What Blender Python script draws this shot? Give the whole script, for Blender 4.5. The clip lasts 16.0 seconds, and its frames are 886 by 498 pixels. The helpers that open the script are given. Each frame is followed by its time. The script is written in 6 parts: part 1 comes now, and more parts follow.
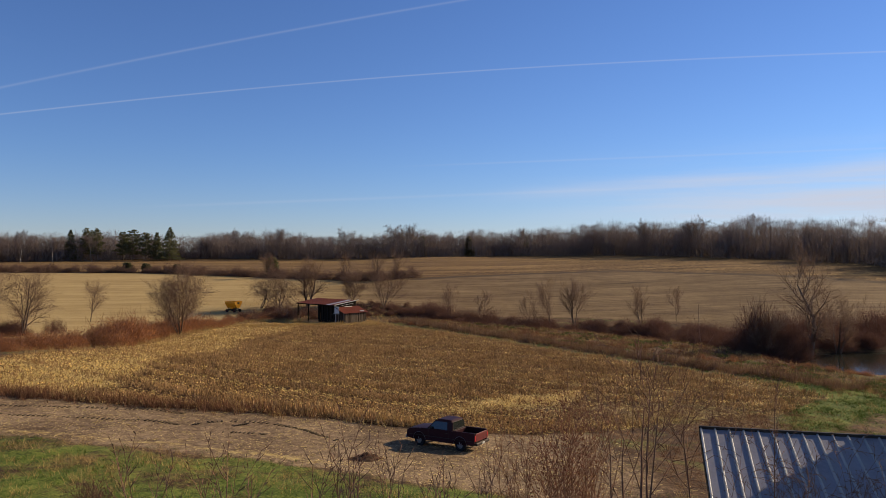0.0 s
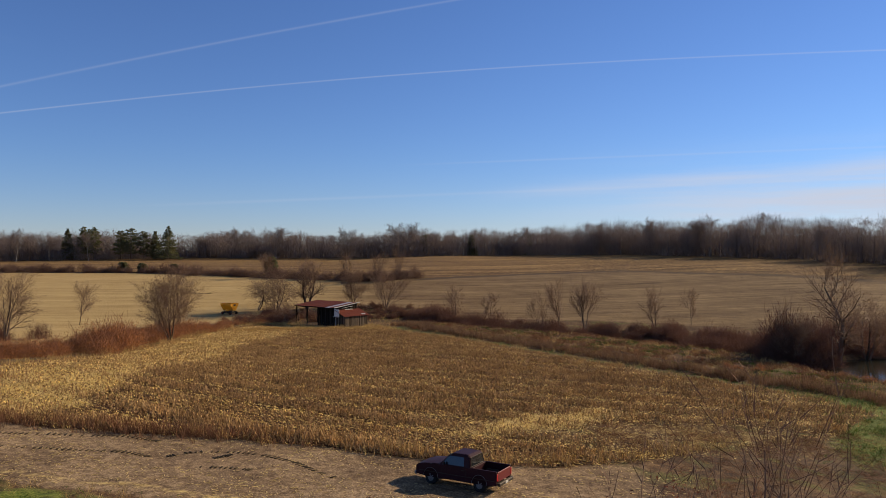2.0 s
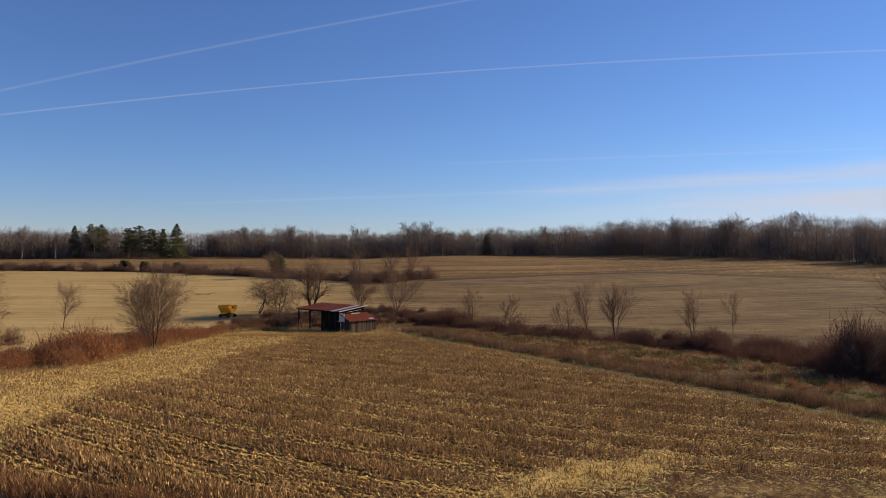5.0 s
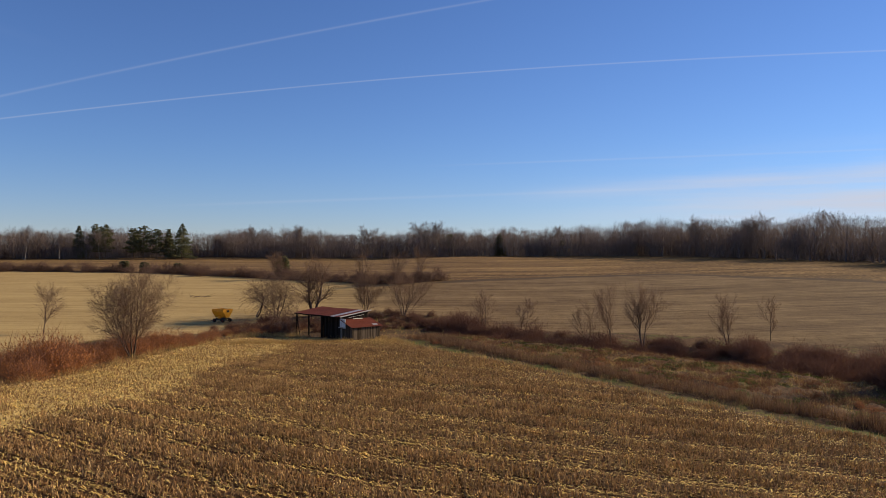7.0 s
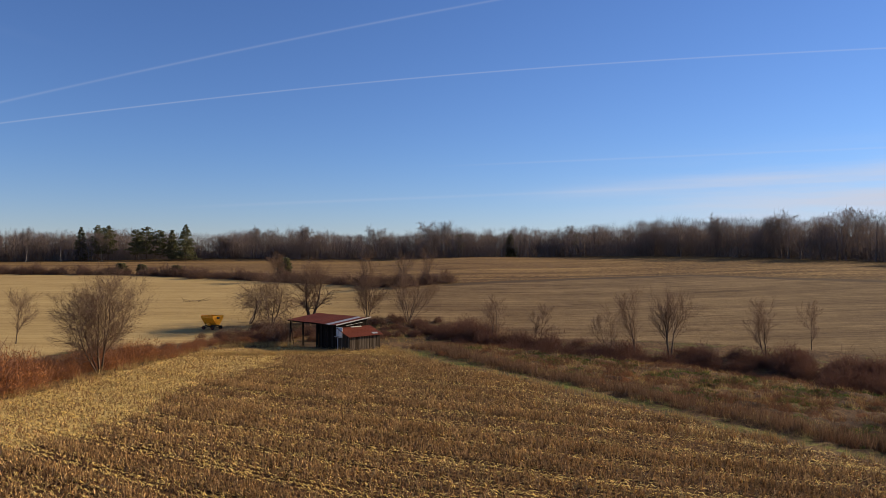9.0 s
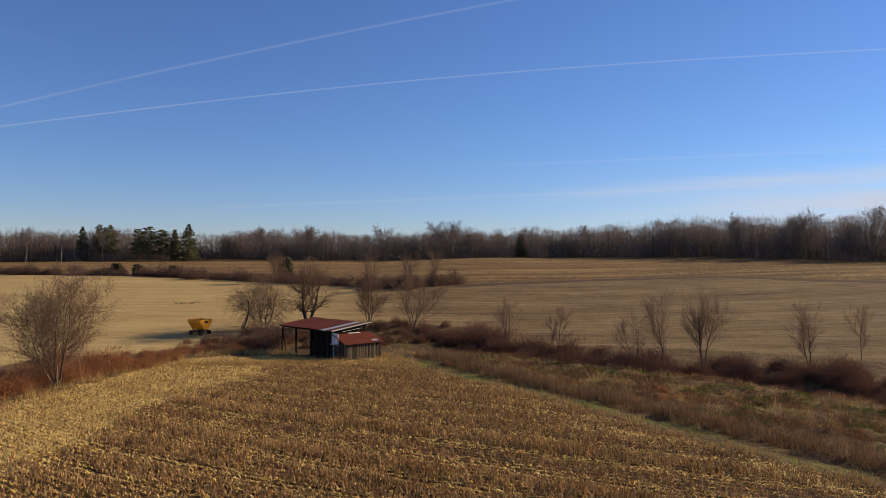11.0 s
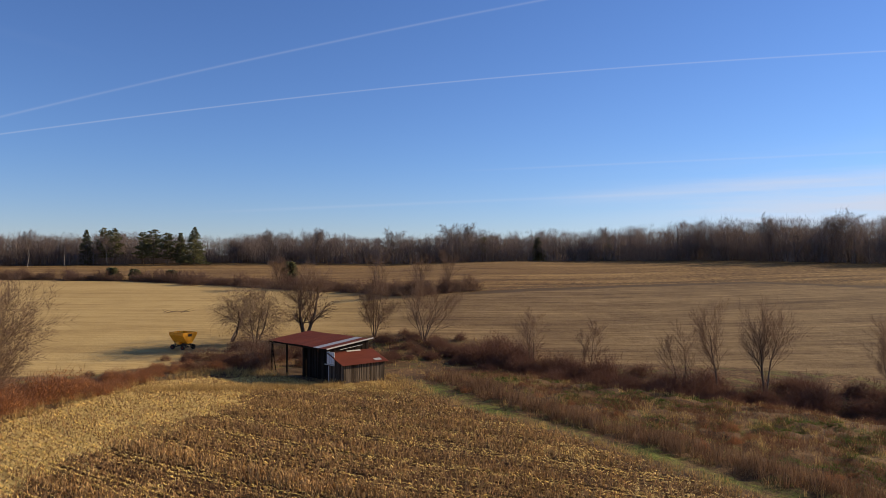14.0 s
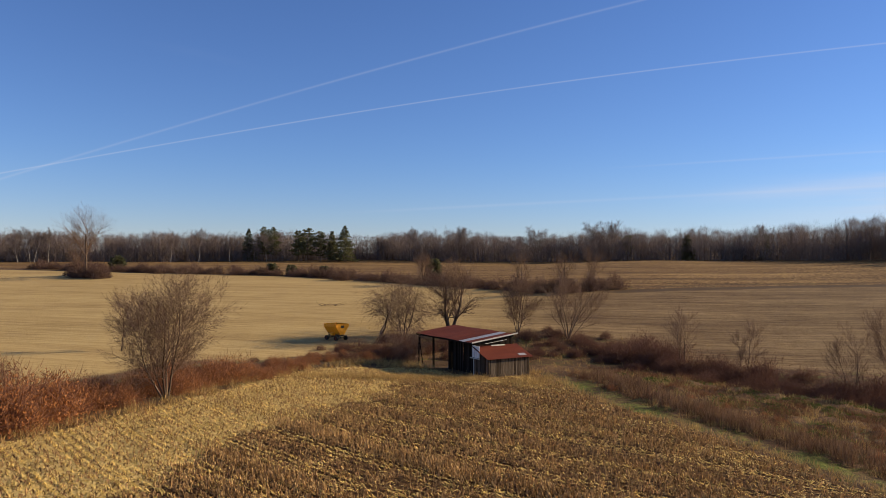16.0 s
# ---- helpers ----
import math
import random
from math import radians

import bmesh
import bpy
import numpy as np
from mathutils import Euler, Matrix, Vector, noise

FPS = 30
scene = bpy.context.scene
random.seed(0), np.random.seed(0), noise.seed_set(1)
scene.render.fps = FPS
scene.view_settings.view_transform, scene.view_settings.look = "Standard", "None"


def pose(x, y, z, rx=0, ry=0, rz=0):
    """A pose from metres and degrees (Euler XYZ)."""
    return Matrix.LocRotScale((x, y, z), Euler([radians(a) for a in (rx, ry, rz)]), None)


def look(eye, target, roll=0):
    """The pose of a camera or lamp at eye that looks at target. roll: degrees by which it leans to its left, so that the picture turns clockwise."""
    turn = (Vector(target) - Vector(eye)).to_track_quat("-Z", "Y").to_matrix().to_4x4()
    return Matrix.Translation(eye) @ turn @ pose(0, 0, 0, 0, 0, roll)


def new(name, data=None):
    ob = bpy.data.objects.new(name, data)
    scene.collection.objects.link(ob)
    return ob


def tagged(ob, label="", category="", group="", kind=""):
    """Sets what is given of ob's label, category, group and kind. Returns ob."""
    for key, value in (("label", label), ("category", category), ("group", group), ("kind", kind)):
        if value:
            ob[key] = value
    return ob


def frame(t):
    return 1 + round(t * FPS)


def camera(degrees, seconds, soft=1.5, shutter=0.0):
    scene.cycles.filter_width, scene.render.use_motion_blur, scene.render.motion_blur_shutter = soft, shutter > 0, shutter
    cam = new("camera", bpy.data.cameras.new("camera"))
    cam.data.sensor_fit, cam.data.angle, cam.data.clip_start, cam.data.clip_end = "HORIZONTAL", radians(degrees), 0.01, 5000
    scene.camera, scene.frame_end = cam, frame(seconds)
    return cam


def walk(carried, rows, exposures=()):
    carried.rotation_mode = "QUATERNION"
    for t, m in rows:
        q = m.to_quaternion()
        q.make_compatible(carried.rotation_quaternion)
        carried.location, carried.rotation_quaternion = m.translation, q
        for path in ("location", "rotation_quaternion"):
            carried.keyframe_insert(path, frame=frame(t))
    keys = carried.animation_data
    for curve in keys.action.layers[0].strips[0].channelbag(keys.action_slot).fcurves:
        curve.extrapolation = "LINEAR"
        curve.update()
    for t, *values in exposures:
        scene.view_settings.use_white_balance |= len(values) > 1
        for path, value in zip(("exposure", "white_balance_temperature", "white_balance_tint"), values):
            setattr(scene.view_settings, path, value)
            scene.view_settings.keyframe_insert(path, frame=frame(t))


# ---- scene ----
cam = camera(62.83, 16.0, soft=0.8)
# seconds, eye x, y, z, heading to the left, pitch, lean
PATH = [
    (0, 0, 0, 13, -0.51, 0.64, -0.21),
    (0.5, -0.17, 1.56, 13.05, -0.45, 0.6, -0.18),
    (1, -0.36, 3.24, 13.16, -0.54, 0.58, -0.24),
    (1.5, -0.56, 5.1, 13.29, -0.56, 0.56, -0.25),
    (2, -0.73, 6.91, 13.38, -0.43, 0.53, -0.21),
    (2.5, -0.8, 8.74, 13.45, -0.21, 0.5, -0.17),
    (3, -0.89, 10.85, 13.39, -0.04, 0.5, -0.14),
    (3.5, -0.94, 13.2, 13.35, 0.16, 0.48, -0.07),
    (4, -0.99, 15.62, 13.36, 0.33, 0.47, -0.03),
    (6.5, -1.01, 29.2, 13.02, 1.35, 0.61, 0.14),
    (7, -0.98, 32.15, 13.08, 1.58, 0.61, 0.12),
    (7.5, -0.97, 35.07, 13.14, 1.76, 0.6, 0.09),
    (8, -0.85, 37.91, 13.2, 1.97, 0.63, 0.03),
    (8.5, -0.74, 40.6, 13.23, 2.17, 0.64, -0.01),
    (9, -0.73, 43.47, 13.3, 2.38, 0.63, -0.08),
    (11.5, -1.19, 57.55, 12.85, 3.22, 0.74, 0.09),
    (12, -1.44, 60.37, 12.8, 3.32, 0.74, 0.17),
    (12.5, -1.7, 63.46, 12.77, 3.43, 0.76, 0.19),
    (13, -1.89, 66.24, 12.81, 3.56, 0.82, 0.13),
    (13.5, -1.96, 68.56, 13, 3.75, 0.87, 0.02),
    (14, -1.94, 69.73, 13.13, 4.15, 1, -0.03),
    (14.5, -1.87, 69.82, 13.09, 3.83, 1.01, 0),
    (15, -1.87, 69.56, 13.01, 7.32, 0.98, 0.04),
    (15.5, -1.85, 69.23, 12.87, 12.15, 0.91, 0.18),
    (16, -2.31, 69.32, 12.7, 15.27, 0.89, 0.34),
]
walk(cam, [(t, pose(x, y, z, 0, 0, yaw) @ pose(0, 0, 0, 90 + pitch) @ pose(0, 0, 0, 0, 0, lean)) for t, x, y, z, yaw, pitch, lean in PATH], [(0, 0.12), (11.5, 0.12), (14, 0.24), (16, 0.24)])

# ---- light ----
SUN_AZ, SUN_EL = radians(63), radians(24)      # from +y towards +x; above the horizon
to_sun = Vector((math.sin(SUN_AZ) * math.cos(SUN_EL), math.cos(SUN_AZ) * math.cos(SUN_EL), math.sin(SUN_EL)))
sun = new("sun", bpy.data.lights.new("sun", "SUN"))
sun.data.energy, sun.data.angle, sun.data.color = 5.0, radians(0.53), (1.0, 0.79, 0.54)
sun.matrix_world = look(to_sun * 100, (0, 0, 0))
scene.view_settings.exposure = 0.12

world = bpy.data.worlds.new("sky")
scene.world = world
world.use_nodes = True
wn, wl = world.node_tree.nodes, world.node_tree.links
wn.clear()


def wnode(kind, **values):
    n = wn.new(kind)
    for key, value in values.items():
        n.inputs[key].default_value = value
    return n


def wmath(op, a, b=None, c=None):
    n = wn.new("ShaderNodeMath")
    n.operation = op
    for i, v in enumerate((a, b, c)):
        if v is None:
            continue
        if isinstance(v, (int, float)):
            n.inputs[i].default_value = v
        else:
            wl.new(v, n.inputs[i])
    return n.outputs[0]


def wdot(vec, d):
    n = wn.new("ShaderNodeVectorMath")
    n.operation = "DOT_PRODUCT"
    wl.new(vec, n.inputs[0])
    n.inputs[1].default_value = d
    return n.outputs["Value"]


sky = wn.new("ShaderNodeTexSky")
sky.sky_type, sky.sun_disc, sky.sun_elevation, sky.sun_rotation = "NISHITA", False, SUN_EL, SUN_AZ
sky.altitude, sky.air_density, sky.dust_density, sky.ozone_density = 200, 1.0, 0.0, 2.2
ray = wn.new("ShaderNodeTexCoord").outputs["Generated"]
cirrus = wnode("ShaderNodeTexNoise", Scale=3.0, Detail=6.0, Roughness=0.6)
stretch = wn.new("ShaderNodeMapping")
stretch.inputs["Scale"].default_value = (1.0, 1.0, 14.0)
stretch.inputs["Rotation"].default_value = (0.05, -0.03, 0.0)
wl.new(ray, stretch.inputs["Vector"])
wl.new(stretch.outputs[0], cirrus.inputs["Vector"])


def direction(bearing, height):
    """A way into the sky; degrees from +y to the right, and above the horizon."""
    b, h = radians(bearing), radians(height)
    return Vector((math.sin(b) * math.cos(h), math.cos(b) * math.cos(h), math.sin(h)))


def trail(a, b, width, strength, start, end, mid=None):
    """A vapour trail through two ways into the sky, bent to pass a third, fading beyond the bearings start and end."""
    n = direction(*a).cross(direction(*b)).normalized()
    off = wdot(ray, n)
    if mid:
        along = direction((a[0] + b[0]) / 2 + 90, 0)
        ends = [along.dot(direction(*p)) for p in (a, b, mid)]
        bow = n.dot(direction(*mid)) / ((ends[2] - ends[0]) * (ends[2] - ends[1]))
        run = wdot(ray, along)
        off = wmath("SUBTRACT", off, wmath("MULTIPLY", wmath("MULTIPLY", wmath("SUBTRACT", run, ends[0]), wmath("SUBTRACT", run, ends[1])), bow))
    off = wmath("DIVIDE", off, width)
    band = wmath("EXPONENT", wmath("MULTIPLY", wmath("MULTIPLY", off, off), -1.0))
    side = direction((start + end) / 2, 0)
    span = wn.new("ShaderNodeMapRange")
    span.interpolation_type = "SMOOTHSTEP"
    wl.new(wdot(ray, side), span.inputs["Value"])
    half = radians(abs(end - start) / 2)
    span.inputs["From Min"].default_value, span.inputs["From Max"].default_value = math.cos(half * 1.15), math.cos(half * 0.8)
    grain = wmath("ADD", 0.55, wmath("MULTIPLY", cirrus.outputs["Fac"], 0.8))
    return wmath("MULTIPLY", wmath("MULTIPLY", band, span.outputs[0]), wmath("MULTIPLY", grain, strength))


# the trails, each by two of its points
trails = [
    trail((-35.25, 9.85), (3.98, 19.8), 0.0014, 0.13, -60, 30, (-21.5, 14.45)),
    trail((-35.25, 8.66), (27.6, 13.93), 0.0009, 0.22, -70, 60, (-10.23, 13.28)),
    trail((5.74, 7.4), (25.38, 7.4), 0.0013, 0.13, 0, 70),
    trail((-12.0, 4.31), (5.73, 4.99), 0.002, 0.12, -20, 45),
    trail((12.0, 5.2), (34.0, 5.9), 0.009, 0.3, 6, 80),
    trail((14.0, 3.4), (34.0, 4.2), 0.012, 0.22, 8, 80),
    trail((-34.0, 15.2), (-26.0, 14.0), 0.006, 0.1, -50, -22),
]
total = trails[0]
for one in trails[1:]:
    total = wmath("ADD", total, one)
# thin cirrus low in the south-east
low = wn.new("ShaderNodeMapRange")
low.interpolation_type = "SMOOTHSTEP"
sep = wn.new("ShaderNodeSeparateXYZ")
wl.new(ray, sep.inputs[0])
wl.new(sep.outputs["Z"], low.inputs["Value"])
low.inputs["From Min"].default_value, low.inputs["From Max"].default_value = 0.16, 0.03
east = wn.new("ShaderNodeMapRange")
east.interpolation_type = "SMOOTHSTEP"
wl.new(wdot(ray, direction(60, 4)), east.inputs["Value"])
east.inputs["From Min"].default_value, east.inputs["From Max"].default_value = 0.55, 0.95
veil = wn.new("ShaderNodeMapRange")
veil.interpolation_type = "SMOOTHSTEP"
wl.new(cirrus.outputs["Fac"], veil.inputs["Value"])
veil.inputs["From Min"].default_value, veil.inputs["From Max"].default_value = 0.33, 0.7
total = wmath("ADD", total, wmath("MULTIPLY", wmath("MULTIPLY", low.outputs[0], east.outputs[0]), wmath("MULTIPLY", veil.outputs[0], 1.1)))
mixed = wn.new("ShaderNodeMix")
mixed.data_type = "RGBA"
wl.new(total, mixed.inputs["Factor"])
clear = wn.new("ShaderNodeMix")
clear.data_type, clear.blend_type = "RGBA", "MULTIPLY"
clear.inputs["Factor"].default_value = 1.0
wl.new(sky.outputs[0], clear.inputs["A"])
halo = wn.new("ShaderNodeMapRange")                           # the bright haze round a low sun
halo.interpolation_type = "SMOOTHSTEP"
wl.new(wdot(ray, to_sun), halo.inputs["Value"])
halo.inputs["From Min"].default_value, halo.inputs["From Max"].default_value = 0.88, 0.99
tint = wn.new("ShaderNodeMix")
tint.data_type = "RGBA"
wl.new(halo.outputs[0], tint.inputs["Factor"])
tint.inputs["A"].default_value = (0.76, 0.98, 1.48, 1)      # the clear cold blue of a late autumn day
tint.inputs["B"].default_value = (6.0, 3.6, 1.6, 1)
high = wn.new("ShaderNodeMapRange")                           # a paler blue overhead
high.interpolation_type = "SMOOTHSTEP"
high.inputs["From Min"].default_value, high.inputs["From Max"].default_value = 0.42, 0.85
wl.new(sep.outputs["Z"], high.inputs["Value"])
dome = wn.new("ShaderNodeMix")
dome.data_type = "RGBA"
wl.new(high.outputs[0], dome.inputs["Factor"])
wl.new(tint.outputs["Result"], dome.inputs["A"])
dome.inputs["B"].default_value = (1.35, 1.08, 0.92, 1)
haze = wn.new("ShaderNodeMapRange")                           # paler towards the horizon
haze.interpolation_type = "SMOOTHSTEP"
haze.inputs["From Min"].default_value, haze.inputs["From Max"].default_value = 0.15, -0.02
pale = wn.new("ShaderNodeMix")
pale.data_type = "RGBA"
wl.new(haze.outputs[0], pale.inputs["Factor"])
wl.new(dome.outputs["Result"], pale.inputs["A"])
pale.inputs["B"].default_value = (0.9, 0.98, 1.4, 1)
wl.new(pale.outputs["Result"], clear.inputs["B"])
wl.new(clear.outputs["Result"], mixed.inputs["A"])
mixed.inputs["B"].default_value = (7.5, 8.0, 9.5, 1)
back = wnode("ShaderNodeBackground", Strength=0.0718)
wl.new(mixed.outputs["Result"], back.inputs["Color"])
wl.new(back.outputs[0], wn.new("ShaderNodeOutputWorld").inputs["Surface"])
wl.new(sep.outputs["Z"], haze.inputs["Value"])

# ---- materials ----
class Nodes:
    """A material under construction."""

    def __init__(self, name, rough=0.9, metal=0.0, specular=0.3):
        self.m = bpy.data.materials.new(name)
        self.m.use_nodes = True
        self.n, self.l = self.m.node_tree.nodes, self.m.node_tree.links
        self.b = self.n["Principled BSDF"]
        self.b.inputs["Roughness"].default_value = rough
        self.b.inputs["Metallic"].default_value = metal
        self.b.inputs["Specular IOR Level"].default_value = specular
        self.at = self.n.new("ShaderNodeTexCoord").outputs["Object"]

    def put(self, socket, value):
        if isinstance(value, bpy.types.NodeSocket):
            self.l.new(value, socket)
        else:
            socket.default_value = value

    def noise(self, scale, detail=4.0, rough=0.6, distort=0.0, squash=(1, 1, 1)):
        n = self.n.new("ShaderNodeTexNoise")
        for key, v in (("Scale", scale), ("Detail", detail), ("Roughness", rough), ("Distortion", distort)):
            n.inputs[key].default_value = v
        where = self.at
        if squash != (1, 1, 1):
            g = self.n.new("ShaderNodeMapping")
            g.inputs["Scale"].default_value = squash
            self.l.new(where, g.inputs["Vector"])
            where = g.outputs[0]
        self.l.new(where, n.inputs["Vector"])
        return n.outputs["Fac"]

    def drilled(self):
        """The curved rows of the corn field, as in field_rows()."""
        s, c, n = (self.n.new("ShaderNode" + kind) for kind in ("SeparateXYZ", "CombineXYZ", "TexWave"))
        self.l.new(self.at, s.inputs[0])
        east = self.math("ADD", s.outputs["X"], 30.0)
        lie = self.math("MULTIPLY", east, self.math("ADD", self.math("MULTIPLY", east, 0.005), -0.65))
        self.l.new(self.math("SUBTRACT", s.outputs["Y"], lie), c.inputs["X"])
        self.l.new(c.outputs[0], n.inputs["Vector"])
        for key, v in (("Scale", 0.4134), ("Distortion", 0.5), ("Detail", 2.0), ("Detail Scale", 0.4)):
            n.inputs[key].default_value = v
        return n.outputs["Fac"]

    def ramp(self, fac, *stops):
        n = self.n.new("ShaderNodeValToRGB")
        e = n.color_ramp.elements
        while len(e) < len(stops):
            e.new(0.5)
        for k, (p, c) in zip(e, stops):
            k.position, k.color = p, (*c, 1)
        self.l.new(fac, n.inputs["Fac"])
        return n.outputs["Color"]

    def mix(self, fac, a, b, blend="MIX"):
        n = self.n.new("ShaderNodeMix")
        n.data_type, n.blend_type = "RGBA", blend
        self.put(n.inputs["Factor"], fac)
        for s, v in (("A", a), ("B", b)):
            self.put(n.inputs[s], (*v, 1) if isinstance(v, tuple) else v)
        return n.outputs["Result"]

    def math(self, op, a, b=0.0, clamp=False):
        n = self.n.new("ShaderNodeMath")
        n.operation, n.use_clamp = op, clamp
        self.put(n.inputs[0], a)
        self.put(n.inputs[1], b)
        return n.outputs[0]

    def attribute(self, name):
        n = self.n.new("ShaderNodeAttribute")
        n.attribute_name = name
        return n.outputs["Fac"]

    def island(self):
        return self.n.new("ShaderNodeNewGeometry").outputs["Random Per Island"]

    def random(self):
        return self.n.new("ShaderNodeObjectInfo").outputs["Random"]

    def bump(self, height, strength=0.4, distance=0.02):
        n = self.n.new("ShaderNodeBump")
        n.inputs["Strength"].default_value, n.inputs["Distance"].default_value = strength, distance
        self.l.new(height, n.inputs["Height"])
        self.l.new(n.outputs[0], self.b.inputs["Normal"])

    def done(self, colour, rough=None):
        self.put(self.b.inputs["Base Color"], (*colour, 1) if isinstance(colour, tuple) else colour)
        if rough is not None:
            self.put(self.b.inputs["Roughness"], rough)
        return self.m


def plain(name, a, b, scale=4.0, rough=0.85, metal=0.0, vary=None, bump=0.3, fine=12.0, distance=0.01, squash=(1, 1, 1), specular=0.3, through_light=0.0):
    """Two colours broken up by coarse and fine noise, varied piece by piece ('island', or less, 'soft') or object by object ('object')."""
    k = Nodes(name, rough, metal, specular)
    coarse, grain = k.noise(scale, 5, squash=squash), k.noise(scale * fine, 3, squash=squash)
    both = k.math("ADD", k.math("MULTIPLY", coarse, 0.6), k.math("MULTIPLY", grain, 0.4))
    colour = k.ramp(both, (0.3, a), (0.7, b))
    if vary:
        tone = k.ramp(k.random() if vary == "object" else k.island(), *(((0.0, (0.78, 0.77, 0.76)), (1.0, (1.2, 1.19, 1.18))) if vary == "soft" else ((0.0, (0.42, 0.39, 0.36)), (1.0, (1.45, 1.45, 1.42)))))
        colour = k.mix(1.0, colour, tone, "MULTIPLY")
    if bump:
        k.bump(both, bump, distance)
    if through_light:
        # thin dry leaves and blades let some light through
        glow, blend = k.n.new("ShaderNodeBsdfTranslucent"), k.n.new("ShaderNodeMixShader")
        k.l.new(colour, glow.inputs["Color"])
        blend.inputs["Fac"].default_value = through_light
        k.l.new(k.b.outputs[0], blend.inputs[1])
        k.l.new(glow.outputs[0], blend.inputs[2])
        k.l.new(blend.outputs[0], k.n["Material Output"].inputs["Surface"])
    return k.done(colour)


def ground_material():
    k = Nodes("soil_and_turf", 0.95, specular=0.15)
    patch, grain, fine = k.noise(0.16, 5), k.noise(1.6, 5), k.noise(9.0, 4)
    tone = k.math("ADD", k.math("MULTIPLY", patch, 0.25), k.math("ADD", k.math("MULTIPLY", grain, 0.3), k.math("MULTIPLY", fine, 0.45)))

    def zone(name, soft=0.35):
        edge = k.math("ADD", k.attribute(name), k.math("MULTIPLY", k.math("SUBTRACT", grain, 0.5), soft))
        n = k.n.new("ShaderNodeMapRange")
        n.interpolation_type = "SMOOTHSTEP"
        n.inputs["From Min"].default_value, n.inputs["From Max"].default_value = 0.3, 0.7
        k.l.new(edge, n.inputs["Value"])
        return n.outputs[0]

    colour = k.ramp(tone, (0.38, (0.0228, 0.0119, 0.0074)), (0.48, (0.0776, 0.042, 0.0228)), (0.6, (0.2282, 0.1369, 0.0638)))          # weedy bank
    moss = k.ramp(k.noise(0.25, 5, distort=1.0), (0.52, (0, 0, 0)), (0.62, (1, 1, 1)))
    colour = k.mix(k.math("MULTIPLY", moss, 0.7), colour, k.ramp(tone, (0.4, (0.0319, 0.0383, 0.01)), (0.56, (0.1734, 0.1643, 0.0439))))
    green = k.ramp(tone, (0.38, (0.018, 0.036, 0.006)), (0.48, (0.078, 0.112, 0.015)), (0.6, (0.215, 0.23, 0.05)))
    colour = k.mix(zone("green", 0.8), colour, green)
    dirt = k.ramp(tone, (0.4, (0.075, 0.0455, 0.026)), (0.5, (0.2, 0.134, 0.078)), (0.58, (0.375, 0.268, 0.16)))
    colour = k.mix(zone("dirt"), colour, dirt)
    rows = k.drilled()
    stub = k.ramp(tone, (0.4, (0.0168, 0.0074, 0.0032)), (0.5, (0.0683, 0.0315, 0.0115)), (0.6, (0.252, 0.1365, 0.0504)))
    stub = k.mix(0.45, stub, k.ramp(rows, (0.25, (0.0147, 0.0063, 0.0027)), (0.8, (0.168, 0.0893, 0.0315))))
    colour = k.mix(zone("stubble"), colour, stub)
    straw = k.ramp(tone, (0.38, (0.252, 0.1733, 0.0588)), (0.5, (0.567, 0.4148, 0.1418)), (0.6, (0.798, 0.63, 0.2467)))
    colour = k.mix(zone("straw", 0.6), colour, straw)
    furrow, broad = k.noise(0.9, 5, 0.7, squash=(0.03, 1.0, 1)), k.noise(0.05, 5, 0.65, squash=(0.35, 1.6, 1))
    drill = k.math("ADD", k.math("MULTIPLY", furrow, 0.38), k.math("ADD", k.math("MULTIPLY", broad, 0.22), k.math("MULTIPLY", tone, 0.4)))
    tan = k.ramp(drill, (0.41, (0.0777, 0.0441, 0.0219)), (0.5, (0.1869, 0.1208, 0.0585)), (0.6, (0.336, 0.2331, 0.117)))
    pale = k.ramp(drill, (0.38, (0.2556, 0.1643, 0.0648)), (0.5, (0.4427, 0.3103, 0.1296)), (0.62, (0.5658, 0.4198, 0.1889)))
    tan = k.mix(k.attribute("pale"), tan, pale)
    colour = k.mix(zone("tan", 0.15), colour, tan)
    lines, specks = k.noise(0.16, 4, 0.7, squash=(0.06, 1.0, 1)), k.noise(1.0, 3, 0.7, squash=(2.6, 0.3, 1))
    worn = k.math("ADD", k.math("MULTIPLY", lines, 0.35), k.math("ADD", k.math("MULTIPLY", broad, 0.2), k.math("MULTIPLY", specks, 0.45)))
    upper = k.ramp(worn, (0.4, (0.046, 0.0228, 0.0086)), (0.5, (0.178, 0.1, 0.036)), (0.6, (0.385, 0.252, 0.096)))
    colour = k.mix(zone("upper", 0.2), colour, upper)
    # dark litter colour, also used for shade painted at the shed and wagon
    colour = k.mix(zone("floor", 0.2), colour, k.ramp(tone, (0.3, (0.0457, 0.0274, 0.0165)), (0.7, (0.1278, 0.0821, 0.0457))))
    k.bump(k.math("ADD", grain, k.math("MULTIPLY", fine, 0.4)), 0.7, 0.12)
    return k.done(colour)


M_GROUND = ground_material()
M_BARK = plain("bark", (0.0902, 0.0631, 0.0451), (0.2075, 0.1488, 0.1065), 3.0, 0.95, squash=(1, 1, 0.2), vary="object")
M_PALEBARK = plain("pale_bark", (0.24, 0.208, 0.176), (0.4, 0.368, 0.32), 3.0, 0.9, squash=(1, 1, 0.2))
M_TWIG = plain("twigs", (0.1415, 0.089, 0.0606), (0.2929, 0.192, 0.1313), 1.5, 0.95, vary="soft", bump=0, through_light=0.35)
